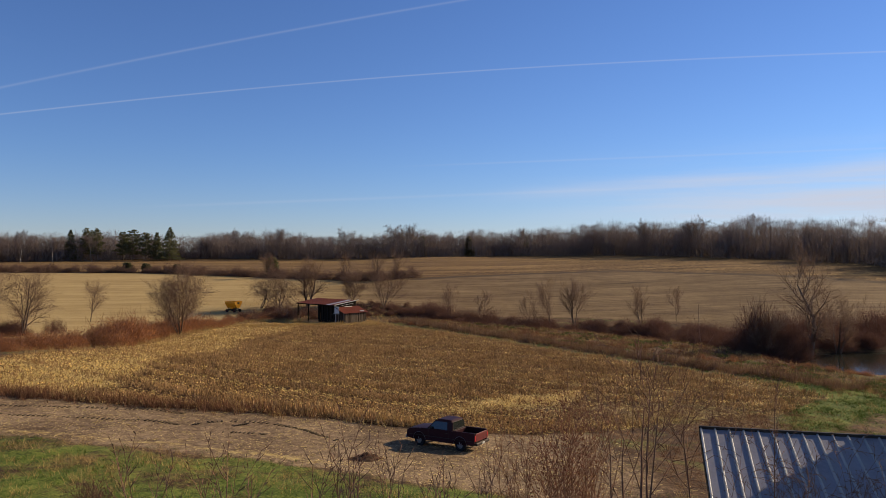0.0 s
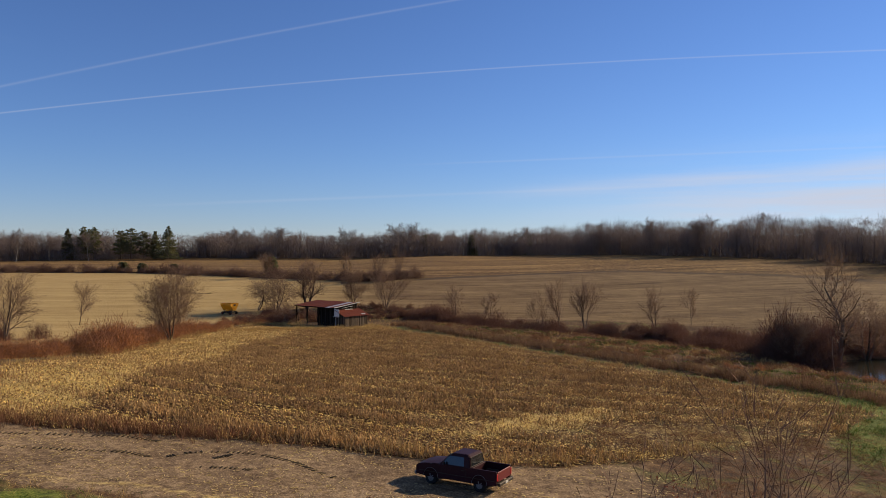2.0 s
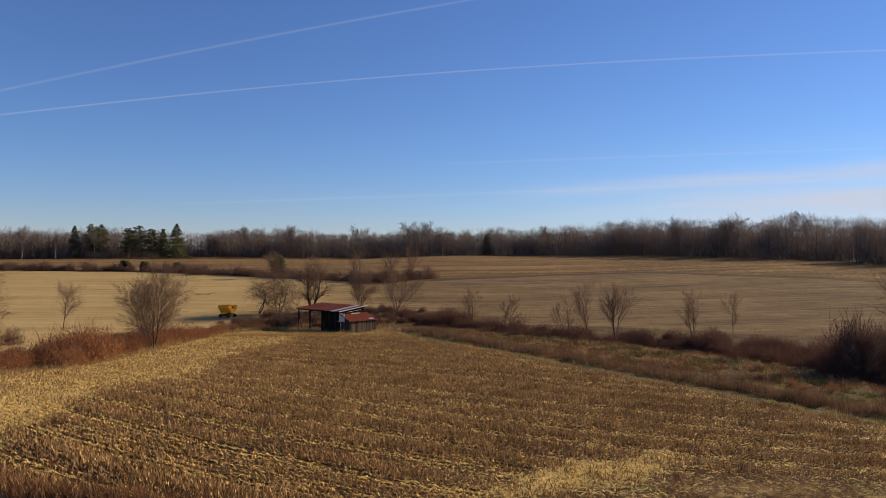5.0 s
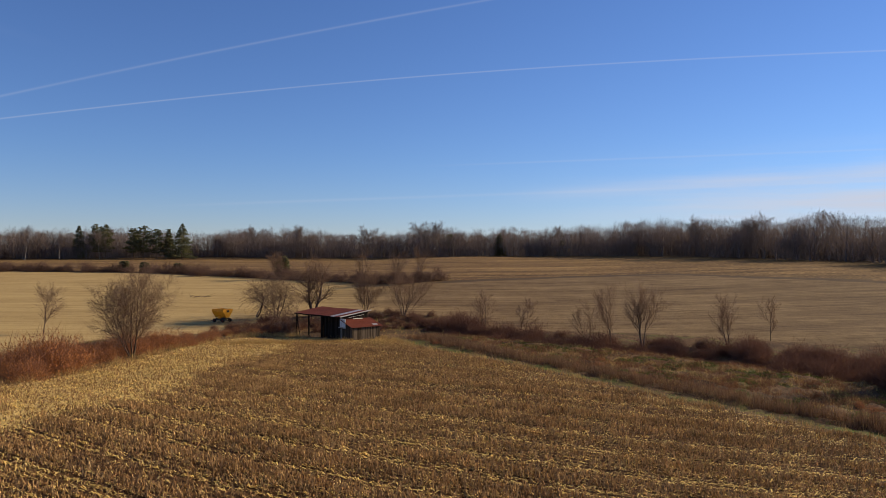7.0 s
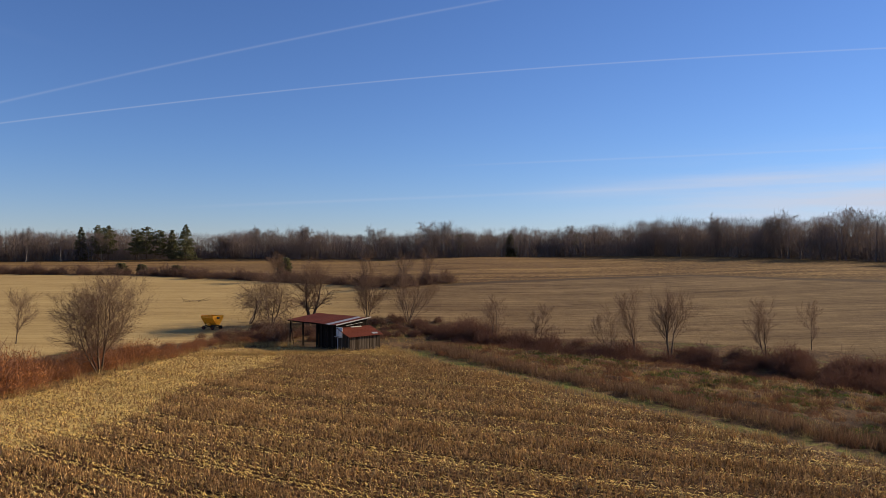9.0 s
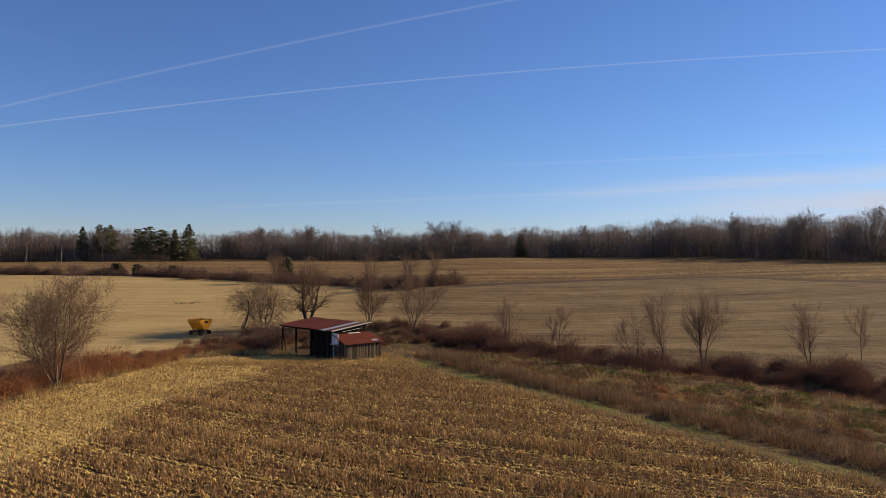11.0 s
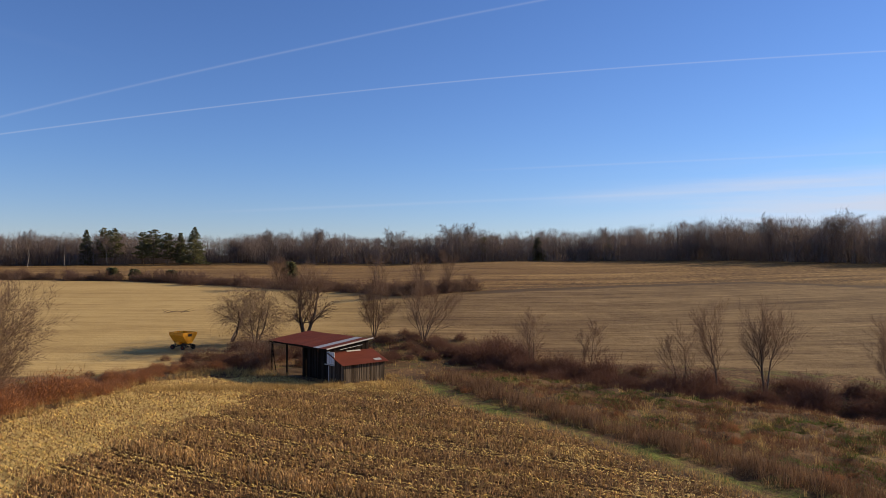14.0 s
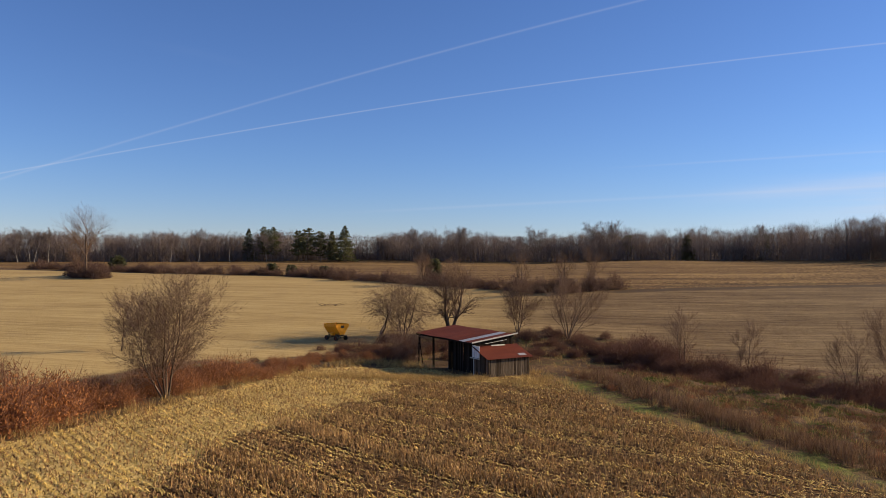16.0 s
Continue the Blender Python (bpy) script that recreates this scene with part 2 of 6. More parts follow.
# distant twigs, greyed and lifted so the colour carries the air's haze
M_HAZED_BARK = plain("hazed_twigs", (0.15, 0.116, 0.105), (0.27, 0.22, 0.2), 0.03, 0.95, vary="soft", bump=0, through_light=0.3)
M_BRAMBLE = plain("bramble", (0.1971, 0.0924, 0.0542), (0.3696, 0.1848, 0.1047), 0.3, 0.95, vary="soft", bump=0, through_light=0.35)
M_DRABTWIG = plain("drab_twigs", (0.105, 0.0512, 0.0365), (0.1963, 0.102, 0.073), 0.3, 0.95, vary="soft", bump=0, through_light=0.3)
M_SAPLING = plain("sapling_bark", (0.15, 0.078, 0.05), (0.31, 0.17, 0.11), 2.0, 0.9, vary="soft", bump=0)
M_WITHERED = plain("withered_leaves", (0.12, 0.045, 0.03), (0.25, 0.1, 0.06), 0.6, 0.9, vary="soft", bump=0, through_light=0.3)
M_TRACK = plain("pressed_earth", (0.032, 0.0218, 0.0112), (0.064, 0.0448, 0.024), 3.0, 0.95, vary="island", bump=0)
# the truck's maroon again, brighter and redder as if the sun struck it
M_SUNLIT_MAROON = plain("sunlit_maroon_paint", (0.1066, 0.0107, 0.0131), (0.1394, 0.0164, 0.018), 1.0, 0.5, bump=0)
M_TORNLEAF = plain("torn_leaves", (0.1521, 0.0756, 0.0371), (0.3499, 0.1961, 0.0927), 0.35, 0.9, vary="island", bump=0, through_light=0.12)
M_RUST_LEAF = plain("rust_leaves", (0.2783, 0.1113, 0.0416), (0.5566, 0.2467, 0.0866), 0.2, 0.9, vary="soft", bump=0, through_light=0.4)
M_DRAB_LEAF = plain("drab_leaves", (0.105, 0.0476, 0.032), (0.1963, 0.0984, 0.0638), 0.2, 0.9, vary="soft", bump=0, through_light=0.2)
M_HEDGE = plain("hedge_twigs", (0.1002, 0.059, 0.0448), (0.1886, 0.1156, 0.0861), 0.1, 0.95, vary="soft", bump=0, through_light=0.35)
M_CONIFER = plain("needles", (0.0832, 0.0855, 0.0405), (0.1902, 0.1843, 0.0892), 0.4, 0.85, vary="soft", bump=0, through_light=0.35)
M_STALK = plain("corn_stalks", (0.25, 0.147, 0.064), (0.7, 0.466, 0.21), 0.35, 0.9, vary="island", bump=0, through_light=0.12)
M_STRAW = plain("corn_husks", (0.6207, 0.4393, 0.1257), (0.958, 0.7323, 0.2598), 0.35, 0.85, vary="island", bump=0, through_light=0.15)
M_HUSK = plain("flattened_husks", (0.552, 0.4122, 0.1589), (0.8882, 0.7031, 0.3178), 0.25, 0.85, vary="soft", bump=0, through_light=0.15)
M_DRYGRASS = plain("dry_grass", (0.3599, 0.2368, 0.0883), (0.6441, 0.4594, 0.1863), 0.3, 0.9, vary="island", bump=0, through_light=0.25)
M_BROWNGRASS = plain("brown_grass", (0.14, 0.066, 0.036), (0.31, 0.158, 0.08), 0.3, 0.9, vary="island", bump=0, through_light=0.2)
M_WEED = plain("dry_weeds", (0.132, 0.0774, 0.0466), (0.2904, 0.1804, 0.1056), 0.3, 0.9, vary="island", bump=0, through_light=0.3)
M_GREENGRASS = plain("green_grass", (0.04, 0.08, 0.0095), (0.125, 0.18, 0.026), 0.3, 0.8, vary="island", bump=0, through_light=0.25)
M_RUSTROOF = plain("rusted_sheet", (0.0853, 0.0177, 0.0105), (0.1706, 0.0406, 0.0223), 0.7, 0.8, 0.0, vary=None, bump=0.2, squash=(1, 0.3, 1), specular=0.15)
M_GALV = plain("galvanised_sheet", (0.3444, 0.3526, 0.3608), (0.5084, 0.5166, 0.5248), 2.0, 0.45, 0.4, bump=0.1)
M_SHEET = plain("whitish_sheet", (0.55, 0.56, 0.57), (0.75, 0.76, 0.76), 2.5, 0.6, bump=0.1)
M_WOOD = plain("grey_boards", (0.0328, 0.0236, 0.0184), (0.1771, 0.141, 0.1082), 2.0, 0.95, vary="object", squash=(4, 4, 0.3), specular=0.05)
# shed timber darkened below its own tone for the shade under the roof
M_SHADED_TIMBER = plain("shaded_timber", (0.0148, 0.0118, 0.0098), (0.0369, 0.0295, 0.0236), 2.0, 0.95, vary="object", squash=(4, 4, 0.3), specular=0.03)
M_PALEWOOD = plain("pale_boards", (0.41, 0.3936, 0.3608), (0.5904, 0.574, 0.5412), 3.0, 0.85)
M_YELLOW = plain("yellow_paint", (0.8, 0.3, 0.011), (0.98, 0.43, 0.024), 1.5, 0.5, bump=0.05)
M_STEEL = plain("dark_steel", (0.0246, 0.0205, 0.018), (0.0738, 0.0574, 0.0451), 4.0, 0.6, 0.4)
M_RUBBER = plain("rubber", (0.0098, 0.0098, 0.0098), (0.0246, 0.0246, 0.023), 8.0, 0.85)
M_CHROME = plain("bright_metal", (0.1804, 0.1804, 0.1804), (0.2788, 0.2788, 0.2788), 6.0, 0.5, 0.7, bump=0)
M_MAROON = plain("maroon_paint", (0.0266, 0.0069, 0.0103), (0.0387, 0.0099, 0.0138), 1.0, 0.5, 0.0, bump=0, specular=0.15)
M_ROOF = plain("ribbed_roof_metal", (0.21, 0.208, 0.25), (0.315, 0.312, 0.37), 0.8, 0.45, 0.0, bump=0.06)
M_WALL = plain("dark_siding", (0.082, 0.0574, 0.0451), (0.1394, 0.0984, 0.0738), 1.5, 0.9)
M_SOIL = plain("clods", (0.0492, 0.0287, 0.0164), (0.1312, 0.0738, 0.041), 3.0, 0.95, vary="island", distance=0.05)


def glass_material():
    k = Nodes("tinted_glass", 0.05, 0.0, 0.6)
    return k.done((0.015, 0.017, 0.02))


def water_material():
    k = Nodes("pond_water", 0.06, 0.0, 0.5)
    k.bump(k.noise(1.2, 3, squash=(1, 2.5, 1)), 0.08, 0.03)
    return k.done((0.03, 0.032, 0.025))


M_GLASS, M_WATER = glass_material(), water_material()
M_RED = plain("red_lens", (0.45, 0.02, 0.02), (0.55, 0.03, 0.03), 5.0, 0.3, bump=0)


def smooth(a, b, t):
    t = np.clip((t - a) / (b - a), 0.0, 1.0)
    return t * t * (3 - 2 * t)


def creek_y(x):
    """The creek's line, which bends towards the pond."""
    return 165.0 - 0.012 * np.maximum(x, 0.0) ** 2


def ground(x, y):
    """Height of the land: a field that falls away to a creek, and long slopes rising beyond it."""
    x, y = np.asarray(x, float), np.asarray(y, float)
    xc = np.clip(x, -45.0, 60.0)
    w = 1.0 - (x < 0) * smooth(70, 115, y)
    near = 0.6 - 0.05 * xc * w - 0.016 * (np.clip(y, 0, 190) - 60) + 0.04 * np.maximum(50 - np.maximum(y, 0), 0)
    yy = y + 0.3 * np.clip(x - 20, 0, 80)
    left = right = 0.0
    for d in (-20, -10, 0, 10, 20):
        left = left + np.interp(yy + d, [165, 305, 460, 580, 3000], [-0.8, 8.0, 11.0, 18.0, 18.0]) / 5
        right = right + np.interp(yy + d, [168, 252, 400, 470, 590, 3000], [-2.5, 7.0, 13.0, 13.5, 20.0, 20.0]) / 5
    far = left + (right - left) * smooth(-70, 10, x)
    k = smooth(150, 185, yy)
    z = near * (1 - k) + far * k + 6 * smooth(150, 240, x) * smooth(100, 230, y) + 1.6 * smooth(25, 125, x) * smooth(205, 290, yy)
    z = z - 1.4 * smooth(0, 15, x) * (1 - smooth(62, 80, x)) * np.exp(-(((y - creek_y(x)) / 6) ** 2))
    pond = ((x - 76) / 25) ** 2 + ((y - 110.5) / 16.5) ** 2
    return z + (np.minimum(z, -5.2) - z) * (1 - smooth(0.75, 1.15, pond))


# ---- mesh tools ----
def mesh_of(name, verts, faces, material=None, smooth_shade=False):
    """A mesh from arrays of vertices and of faces with one count of corners."""
    verts, faces = np.asarray(verts, np.float32), np.asarray(faces, np.int32)
    m = bpy.data.meshes.new(name)
    m.vertices.add(len(verts))
    m.vertices.foreach_set("co", verts.ravel())
    m.loops.add(faces.size)
    m.loops.foreach_set("vertex_index", faces.ravel())
    m.polygons.add(len(faces))
    m.polygons.foreach_set("loop_start", np.arange(0, faces.size, faces.shape[1], dtype=np.int32))
    if smooth_shade:
        m.polygons.foreach_set("use_smooth", np.ones(len(faces), bool))
    m.update(calc_edges=True)
    if material:
        m.materials.append(material)
    return m


def part_of(name, mesh, parent=None, label=""):
    ob = new(name, mesh)
    ob.parent = parent
    return tagged(ob, label) if label else ob


def part(name, bm, material, parent, label="", smooth_shade=False):
    m = bpy.data.meshes.new(name)
    bmesh.ops.recalc_face_normals(bm, faces=bm.faces)
    bm.to_mesh(m)
    bm.free()
    m.materials.append(material)
    if smooth_shade:
        for p in m.polygons:
            p.use_smooth = True
    return part_of(name, m, parent, label)


def thing(name, m, label, category, group="", kind=""):
    ob = new(name)
    ob.matrix_basis = m
    return tagged(ob, label, category, group, kind)


def block(bm, x0, x1, y0, y1, z0, z1, bevel=0.0, m=None):
    """A box, with its edges eased where bevel is given."""
    r = bmesh.ops.create_cube(bm, size=1.0)
    vs = r["verts"]
    for v in vs:
        v.co = Vector(((x0 + x1) / 2 + v.co.x * (x1 - x0), (y0 + y1) / 2 + v.co.y * (y1 - y0), (z0 + z1) / 2 + v.co.z * (z1 - z0)))
    if bevel:
        es = list({e for v in vs for e in v.link_edges})
        r = bmesh.ops.bevel(bm, geom=es, offset=bevel, segments=1, affect="EDGES")
        vs = list({v for f in r["faces"] for v in f.verts} | {v for v in vs if v.is_valid})
    if m is not None:
        bmesh.ops.transform(bm, matrix=m, verts=[v for v in vs if v.is_valid])
    return bm


def boxed(*a, **k):
    return block(bmesh.new(), *a, **k)


def rod(bm, a, b, r0, r1=None, sides=8):
    """A tapered bar from a to b."""
    a, b = Vector(a), Vector(b)
    d = b - a
    m = Matrix.Translation((a + b) / 2) @ d.to_track_quat("Z", "Y").to_matrix().to_4x4()
    bmesh.ops.create_cone(bm, cap_ends=True, segments=sides, radius1=r0, radius2=r0 if r1 is None else r1, depth=d.length, matrix=m)
    return bm


def tubes(segs, sides=3):
    """Tapered prisms for rows of x0, y0, z0, x1, y1, z1, r0, r1."""
    s = np.asarray(segs, float)
    d = s[:, 3:6] - s[:, 0:3]
    d /= np.maximum(np.linalg.norm(d, axis=1, keepdims=True), 1e-9)
    ref = np.where(np.abs(d[:, 2:3]) < 0.9, [[0, 0, 1.0]], [[1.0, 0, 0]])
    u = np.cross(d, ref)
    u /= np.linalg.norm(u, axis=1, keepdims=True)
    w = np.cross(d, u)
    ang = np.arange(sides) * 2 * np.pi / sides
    ring = np.cos(ang)[None, :, None] * u[:, None] + np.sin(ang)[None, :, None] * w[:, None]
    v0 = s[:, None, 0:3] + ring * s[:, None, 6:7]
    v1 = s[:, None, 3:6] + ring * s[:, None, 7:8]
    verts = np.concatenate([v0, v1], 1).reshape(-1, 3)
    i = np.arange(sides)
    j = (i + 1) % sides
    quad = np.stack([i, j, j + sides, i + sides], 1)
    faces = (np.arange(len(s))[:, None, None] * 2 * sides + quad[None]).reshape(-1, 4)
    return verts, faces


def joined(*pieces):
    vs, fs, n = [], [], 0
    for v, f in pieces:
        vs.append(v)
        fs.append(np.asarray(f) + n)
        n += len(v)
    return np.concatenate(vs), np.concatenate(fs)


def scattered(verts, faces, places, turns, scales, tilt=None):
    """One shape laid out many times: rows of x, y, z, turns in radians and scales."""
    v, f = np.asarray(verts, float), np.asarray(faces)
    n = len(places)
    sc = np.asarray(scales, float)
    sc = np.repeat(sc[:, None], 3, 1) if sc.ndim == 1 else sc
    p = v[None] * sc[:, None]
    if tilt is not None:
        p = p + np.stack([p[..., 2] * tilt[:, 0:1], p[..., 2] * tilt[:, 1:2], 0 * p[..., 2]], -1)
    c, s = np.cos(turns)[:, None], np.sin(turns)[:, None]
    p = np.stack([p[..., 0] * c - p[..., 1] * s, p[..., 0] * s + p[..., 1] * c, p[..., 2]], -1) + np.asarray(places)[:, None]
    return p.reshape(-1, 3), (f[None] + (np.arange(n) * len(v))[:, None, None]).reshape(-1, f.shape[1])


def rough(x, y):
    """Tussocks and hollows of the uncut bank, up to a hand or two."""
    d = x - right_edge(np.clip(y, 64, 160))
    k = smooth(3.2, 5.5, d) * (1 - smooth(-8, 0, y - creek_y(x))) * smooth(76, 90, y + 0.4 * x - 10) * (1 - smooth(52, 58, x))
    k = np.maximum(k, 0.25 * (y < turf_edge(x)))
    fine = 0.05 * np.sin(x * 1.3 + 2 * np.sin(y * 0.4)) * np.sin(y * 1.1 + x * 0.2)
    return k * (0.55 * lumps(x, y, 1.3, 3.0) + 0.3 * lumps(x, y, 0.8, 9.0) - 0.4) + fine


def on_ground(x, y, sink=0.0):
    return np.stack([x, y, ground(x, y) + rough(x, y) - sink], 1)


# ---- land ----
def near_edge(x):
    return np.interp(x, [-60, -33, -7, 1, 6, 13, 20, 28, 40], [60, 57, 53.6, 51, 51, 54, 58.5, 61.5, 74])


def right_edge(y):
    return np.interp(y, [50, 61, 74, 83, 99, 115, 127, 138, 153, 160], [20, 28, 40, 38, 25, 12.5, 4, -5.5, -13, -16])


def left_edge(y):
    return np.interp(y, [50, 80, 120, 150, 158, 164], [-62, -47, -44, -42, -38, -33])


def headland(y):
    """The inner side of the strip of flattened husks along the field's western edge."""
    return np.interp(y, [55, 65, 86, 128, 147, 157], [-33, -29.5, -30, -29.5, -27.5, -23])


def turf_edge(x):
    return np.interp(x, [-60, -25, -15, -6, 2, 8, 20], [49, 44, 42.0, 38.8, 35.8, 35.2, 38])


def upper_edge(x):
    """The border of the upper field beyond the creek: a hedge to the west, a grass strip to the east."""
    return np.interp(x, [-400, -160, -121, -78, -48, -26, -12, 11, 30, 62, 80, 98, 140], [330, 294, 291, 275, 258, 242, 244, 252, 257, 257, 241, 230, 205])


def lumps(x, y, size, seed=0.0):
    """Uneven clumps, 0 to 1."""
    a = np.sin(x / size + 1.3 * np.sin(y / size * 0.7 + seed)) * np.sin(y / size * 1.2 + 1.7 * np.sin(x / size * 0.6 + 2 * seed))
    b = np.sin(x / size * 2.7 + seed + y / size) * np.sin(y / size * 2.3 - x / size * 0.8)
    return np.clip(0.5 + 0.45 * a + 0.3 * b, 0, 1)


def matted(x, y):
    """The corner of flattened grass between the lane and the corn."""
    return np.exp(-((((x - 19) / 13) ** 2 + ((y - 62 - 0.12 * (x - 19)) / 5.5) ** 2) ** 2)) * inside(x - 5, 3)


def inside(d, soft):
    return smooth(-soft, soft, d)


def straw_heap(x, y):
    """The bank of tangled straw that lies slantwise in the field's near corner."""
    a, b = x - 8.0, y - 64.8
    return np.exp(-(((a * 0.79 + b * 0.61) / 9.5) ** 2 + ((b * 0.79 - a * 0.61 + 0.6 * np.sin(a * 0.9)) / 2.4) ** 2))


def in_shed(x, y):
    """The bare, trodden floor under and before the shed's roof; its dark colour also holds the shade there."""
    a, b = x + 21.4, y - 153.4
    u, v = a * 0.728 - b * 0.686, a * 0.686 + b * 0.728
    return inside(7.5 - np.abs(u + 6.8), 0.6) * inside(4.0 - np.abs(v - 2.4), 0.7)


def zones(x, y):
    """How far each place belongs to each kind of ground."""
    wob = 0.8 * np.sin(x * 0.31 + y * 0.17) + 0.5 * np.sin(x * 0.83 - y * 0.6)
    field = inside(y - near_edge(x) + 0.4 * wob, 0.8) * inside(right_edge(y) - x + 0.5 * wob, 1.0) * inside(x - left_edge(y), 1.0) * inside(159 - y - 0.25 * np.maximum(-22 - x, 0), 1.5)
    strip = np.clip(inside(headland(y) - x + 1.5 * wob, 3.0) + 0.3 * (lumps(x, y, 3.4, 2.5) - 0.5) * inside(headland(y) + 6 - x, 4.0), 0, 1) * field
    hut = in_shed(x, y)
    flat = matted(x, y)
    strip, field = strip * (1 - hut), field * (1 - hut)
    field = field * (1 - flat)
    heap = 0.95 * straw_heap(x, y) * field + 0.4 * flat
    barnyard = np.exp(-(((x + 25) / 9) ** 2 + ((y - 151) / 4) ** 2)) * field
    dirt = inside(near_edge(x) - y, 0.7) * inside(y - turf_edge(x) + 0.4 * wob, 1.2) * (1 - smooth(6, 17, x))
    lane = right_edge(np.clip(y, 64, 153)) + 2.6
    green = np.exp(-((x - lane) / 3.0) ** 2) * smooth(60, 70, y) * (1 - smooth(150, 158, y)) * (0.37 + 0.22 * lumps(x, y, 3.0, 5.0))
    lawn = smooth(24, 33, x - 0.3 * (y - 60)) * (1 - smooth(80, 92, y + 0.25 * wob)) * inside(y - near_edge(x) + 8, 3) * 0.9
    turf = (1 - inside(y - turf_edge(x) + 0.5 * wob, 1.4)) * (0.43 + 0.42 * lumps(x, y, 2.3, 4.0))
    gap = np.exp(-(((x + 1) / 5) ** 2 + ((y - 83) / 1.2) ** 2)) * 0.55
    green = np.maximum.reduce([green, lawn, turf, gap])
    swath = np.exp(-((right_edge(y) - x - 3.5) / 3.0) ** 2) * 0.62 * lumps(x, y, 2.8, 1.5) * field
    verge = np.exp(-((y - turf_edge(x) - 1.4 + 0.3 * wob) / 0.8) ** 2) * 0.5 * smooth(0, -8, x)
    over = smooth(168, 178, y + 0.3 * np.clip(x - 20, 0, 80) - 3 * np.sin(x * 0.05))
    west = smooth(-38, -46, x) * smooth(-10, 6, y - (158 + 0.0 * x)) + smooth(-58, -66, x) * smooth(100, 125, y)
    over = np.maximum(over, np.clip(west, 0, 1))
    over = over * (1 - np.exp(-((((x + 20) / 21) ** 2 + ((y - 178) / 17) ** 2) ** 2)))
    tan = over * inside(upper_edge(x) - y, 1.5)
    upper = inside(y - upper_edge(x), 1.5) * inside(520 - y, 30)
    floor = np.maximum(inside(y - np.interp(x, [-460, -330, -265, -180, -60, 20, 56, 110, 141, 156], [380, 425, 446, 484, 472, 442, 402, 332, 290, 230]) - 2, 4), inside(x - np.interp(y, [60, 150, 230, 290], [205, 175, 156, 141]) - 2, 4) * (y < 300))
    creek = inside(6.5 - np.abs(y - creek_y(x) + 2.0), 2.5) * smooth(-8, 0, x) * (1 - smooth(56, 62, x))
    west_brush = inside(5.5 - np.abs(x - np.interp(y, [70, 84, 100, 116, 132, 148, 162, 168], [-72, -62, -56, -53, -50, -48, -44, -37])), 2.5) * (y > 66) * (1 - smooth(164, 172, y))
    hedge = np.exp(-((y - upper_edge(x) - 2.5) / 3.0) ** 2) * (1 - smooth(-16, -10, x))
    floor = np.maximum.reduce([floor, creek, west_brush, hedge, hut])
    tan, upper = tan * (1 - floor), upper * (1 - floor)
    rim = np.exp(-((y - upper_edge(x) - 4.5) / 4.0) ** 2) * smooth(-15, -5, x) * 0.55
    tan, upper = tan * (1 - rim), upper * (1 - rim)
    # brown streaks beside the wagon: tree shadow put into the soil colour
    tree_shade = 0.75 * np.exp(-(((x + 41) / 8) ** 4 + ((y - 187) / 6) ** 2)) * lumps(x * 0.3, y, 1.0, 2.0)
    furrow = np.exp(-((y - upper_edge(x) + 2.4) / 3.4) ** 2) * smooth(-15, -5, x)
    floor = np.maximum.reduce([floor, 0.9 * furrow, tree_shade])
    return {"stubble": field, "straw": np.clip(np.maximum.reduce([strip, heap, barnyard, 0.6 * rim, verge, swath]), 0, 1), "dirt": dirt, "green": green * (1 - field * (gap < 0.2)), "tan": tan, "upper": upper, "floor": floor * (1 - field), "pale": smooth(-10, -50, x)}


def spaced(core0, core1, step, far, growth=1.12):
    """Grid lines: evenly spaced in the middle, and wider and wider out to the horizon."""
    mid = list(np.arange(core0, core1 + step / 2, step))
    lo, hi, s = [core0], [mid[-1]], step
    while hi[-1] < far:
        s *= growth
        hi.append(hi[-1] + s)
    s = step
    while lo[-1] > -far:
        s *= growth
        lo.append(lo[-1] - s)
    return np.array(lo[:0:-1] + mid + hi[1:])


def build_ground():
    xs, ys = spaced(-60, 64, 0.8, 2800), spaced(34, 176, 0.8, 2800, 1.012)
    ys = ys[ys > -300]
    gx, gy = np.meshgrid(xs, ys)
    gx, gy = gx.ravel(), gy.ravel()
    z = ground(gx, gy) + rough(gx, gy)
    nx, ny = len(xs), len(ys)
    a = (np.arange(ny - 1)[:, None] * nx + np.arange(nx - 1)[None]).ravel()
    m = mesh_of("ground", np.stack([gx, gy, z], 1), np.stack([a, a + 1, a + nx + 1, a + nx], 1), M_GROUND, True)
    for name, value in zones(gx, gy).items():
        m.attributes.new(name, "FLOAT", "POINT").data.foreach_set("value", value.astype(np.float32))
    tagged(new("ground", m), "rolling farmland of harvested corn, tilled soil and rough grass", "ground", kind="structure")


build_ground()


def build_pond():
    n = 64
    ang = np.arange(n) * 2 * np.pi / n
    rim = np.stack([76 + 28 * np.cos(ang), 110.5 + 19.0 * np.sin(ang), np.full(n, -4.0)], 1)
    bm = bmesh.new()
    vs = [bm.verts.new(p) for p in rim]
    bm.faces.new(vs)
    ob = part("water", bm, M_WATER, None)
    tagged(ob, "still dark farm pond reflecting trees", "pond", kind="structure")


build_pond()


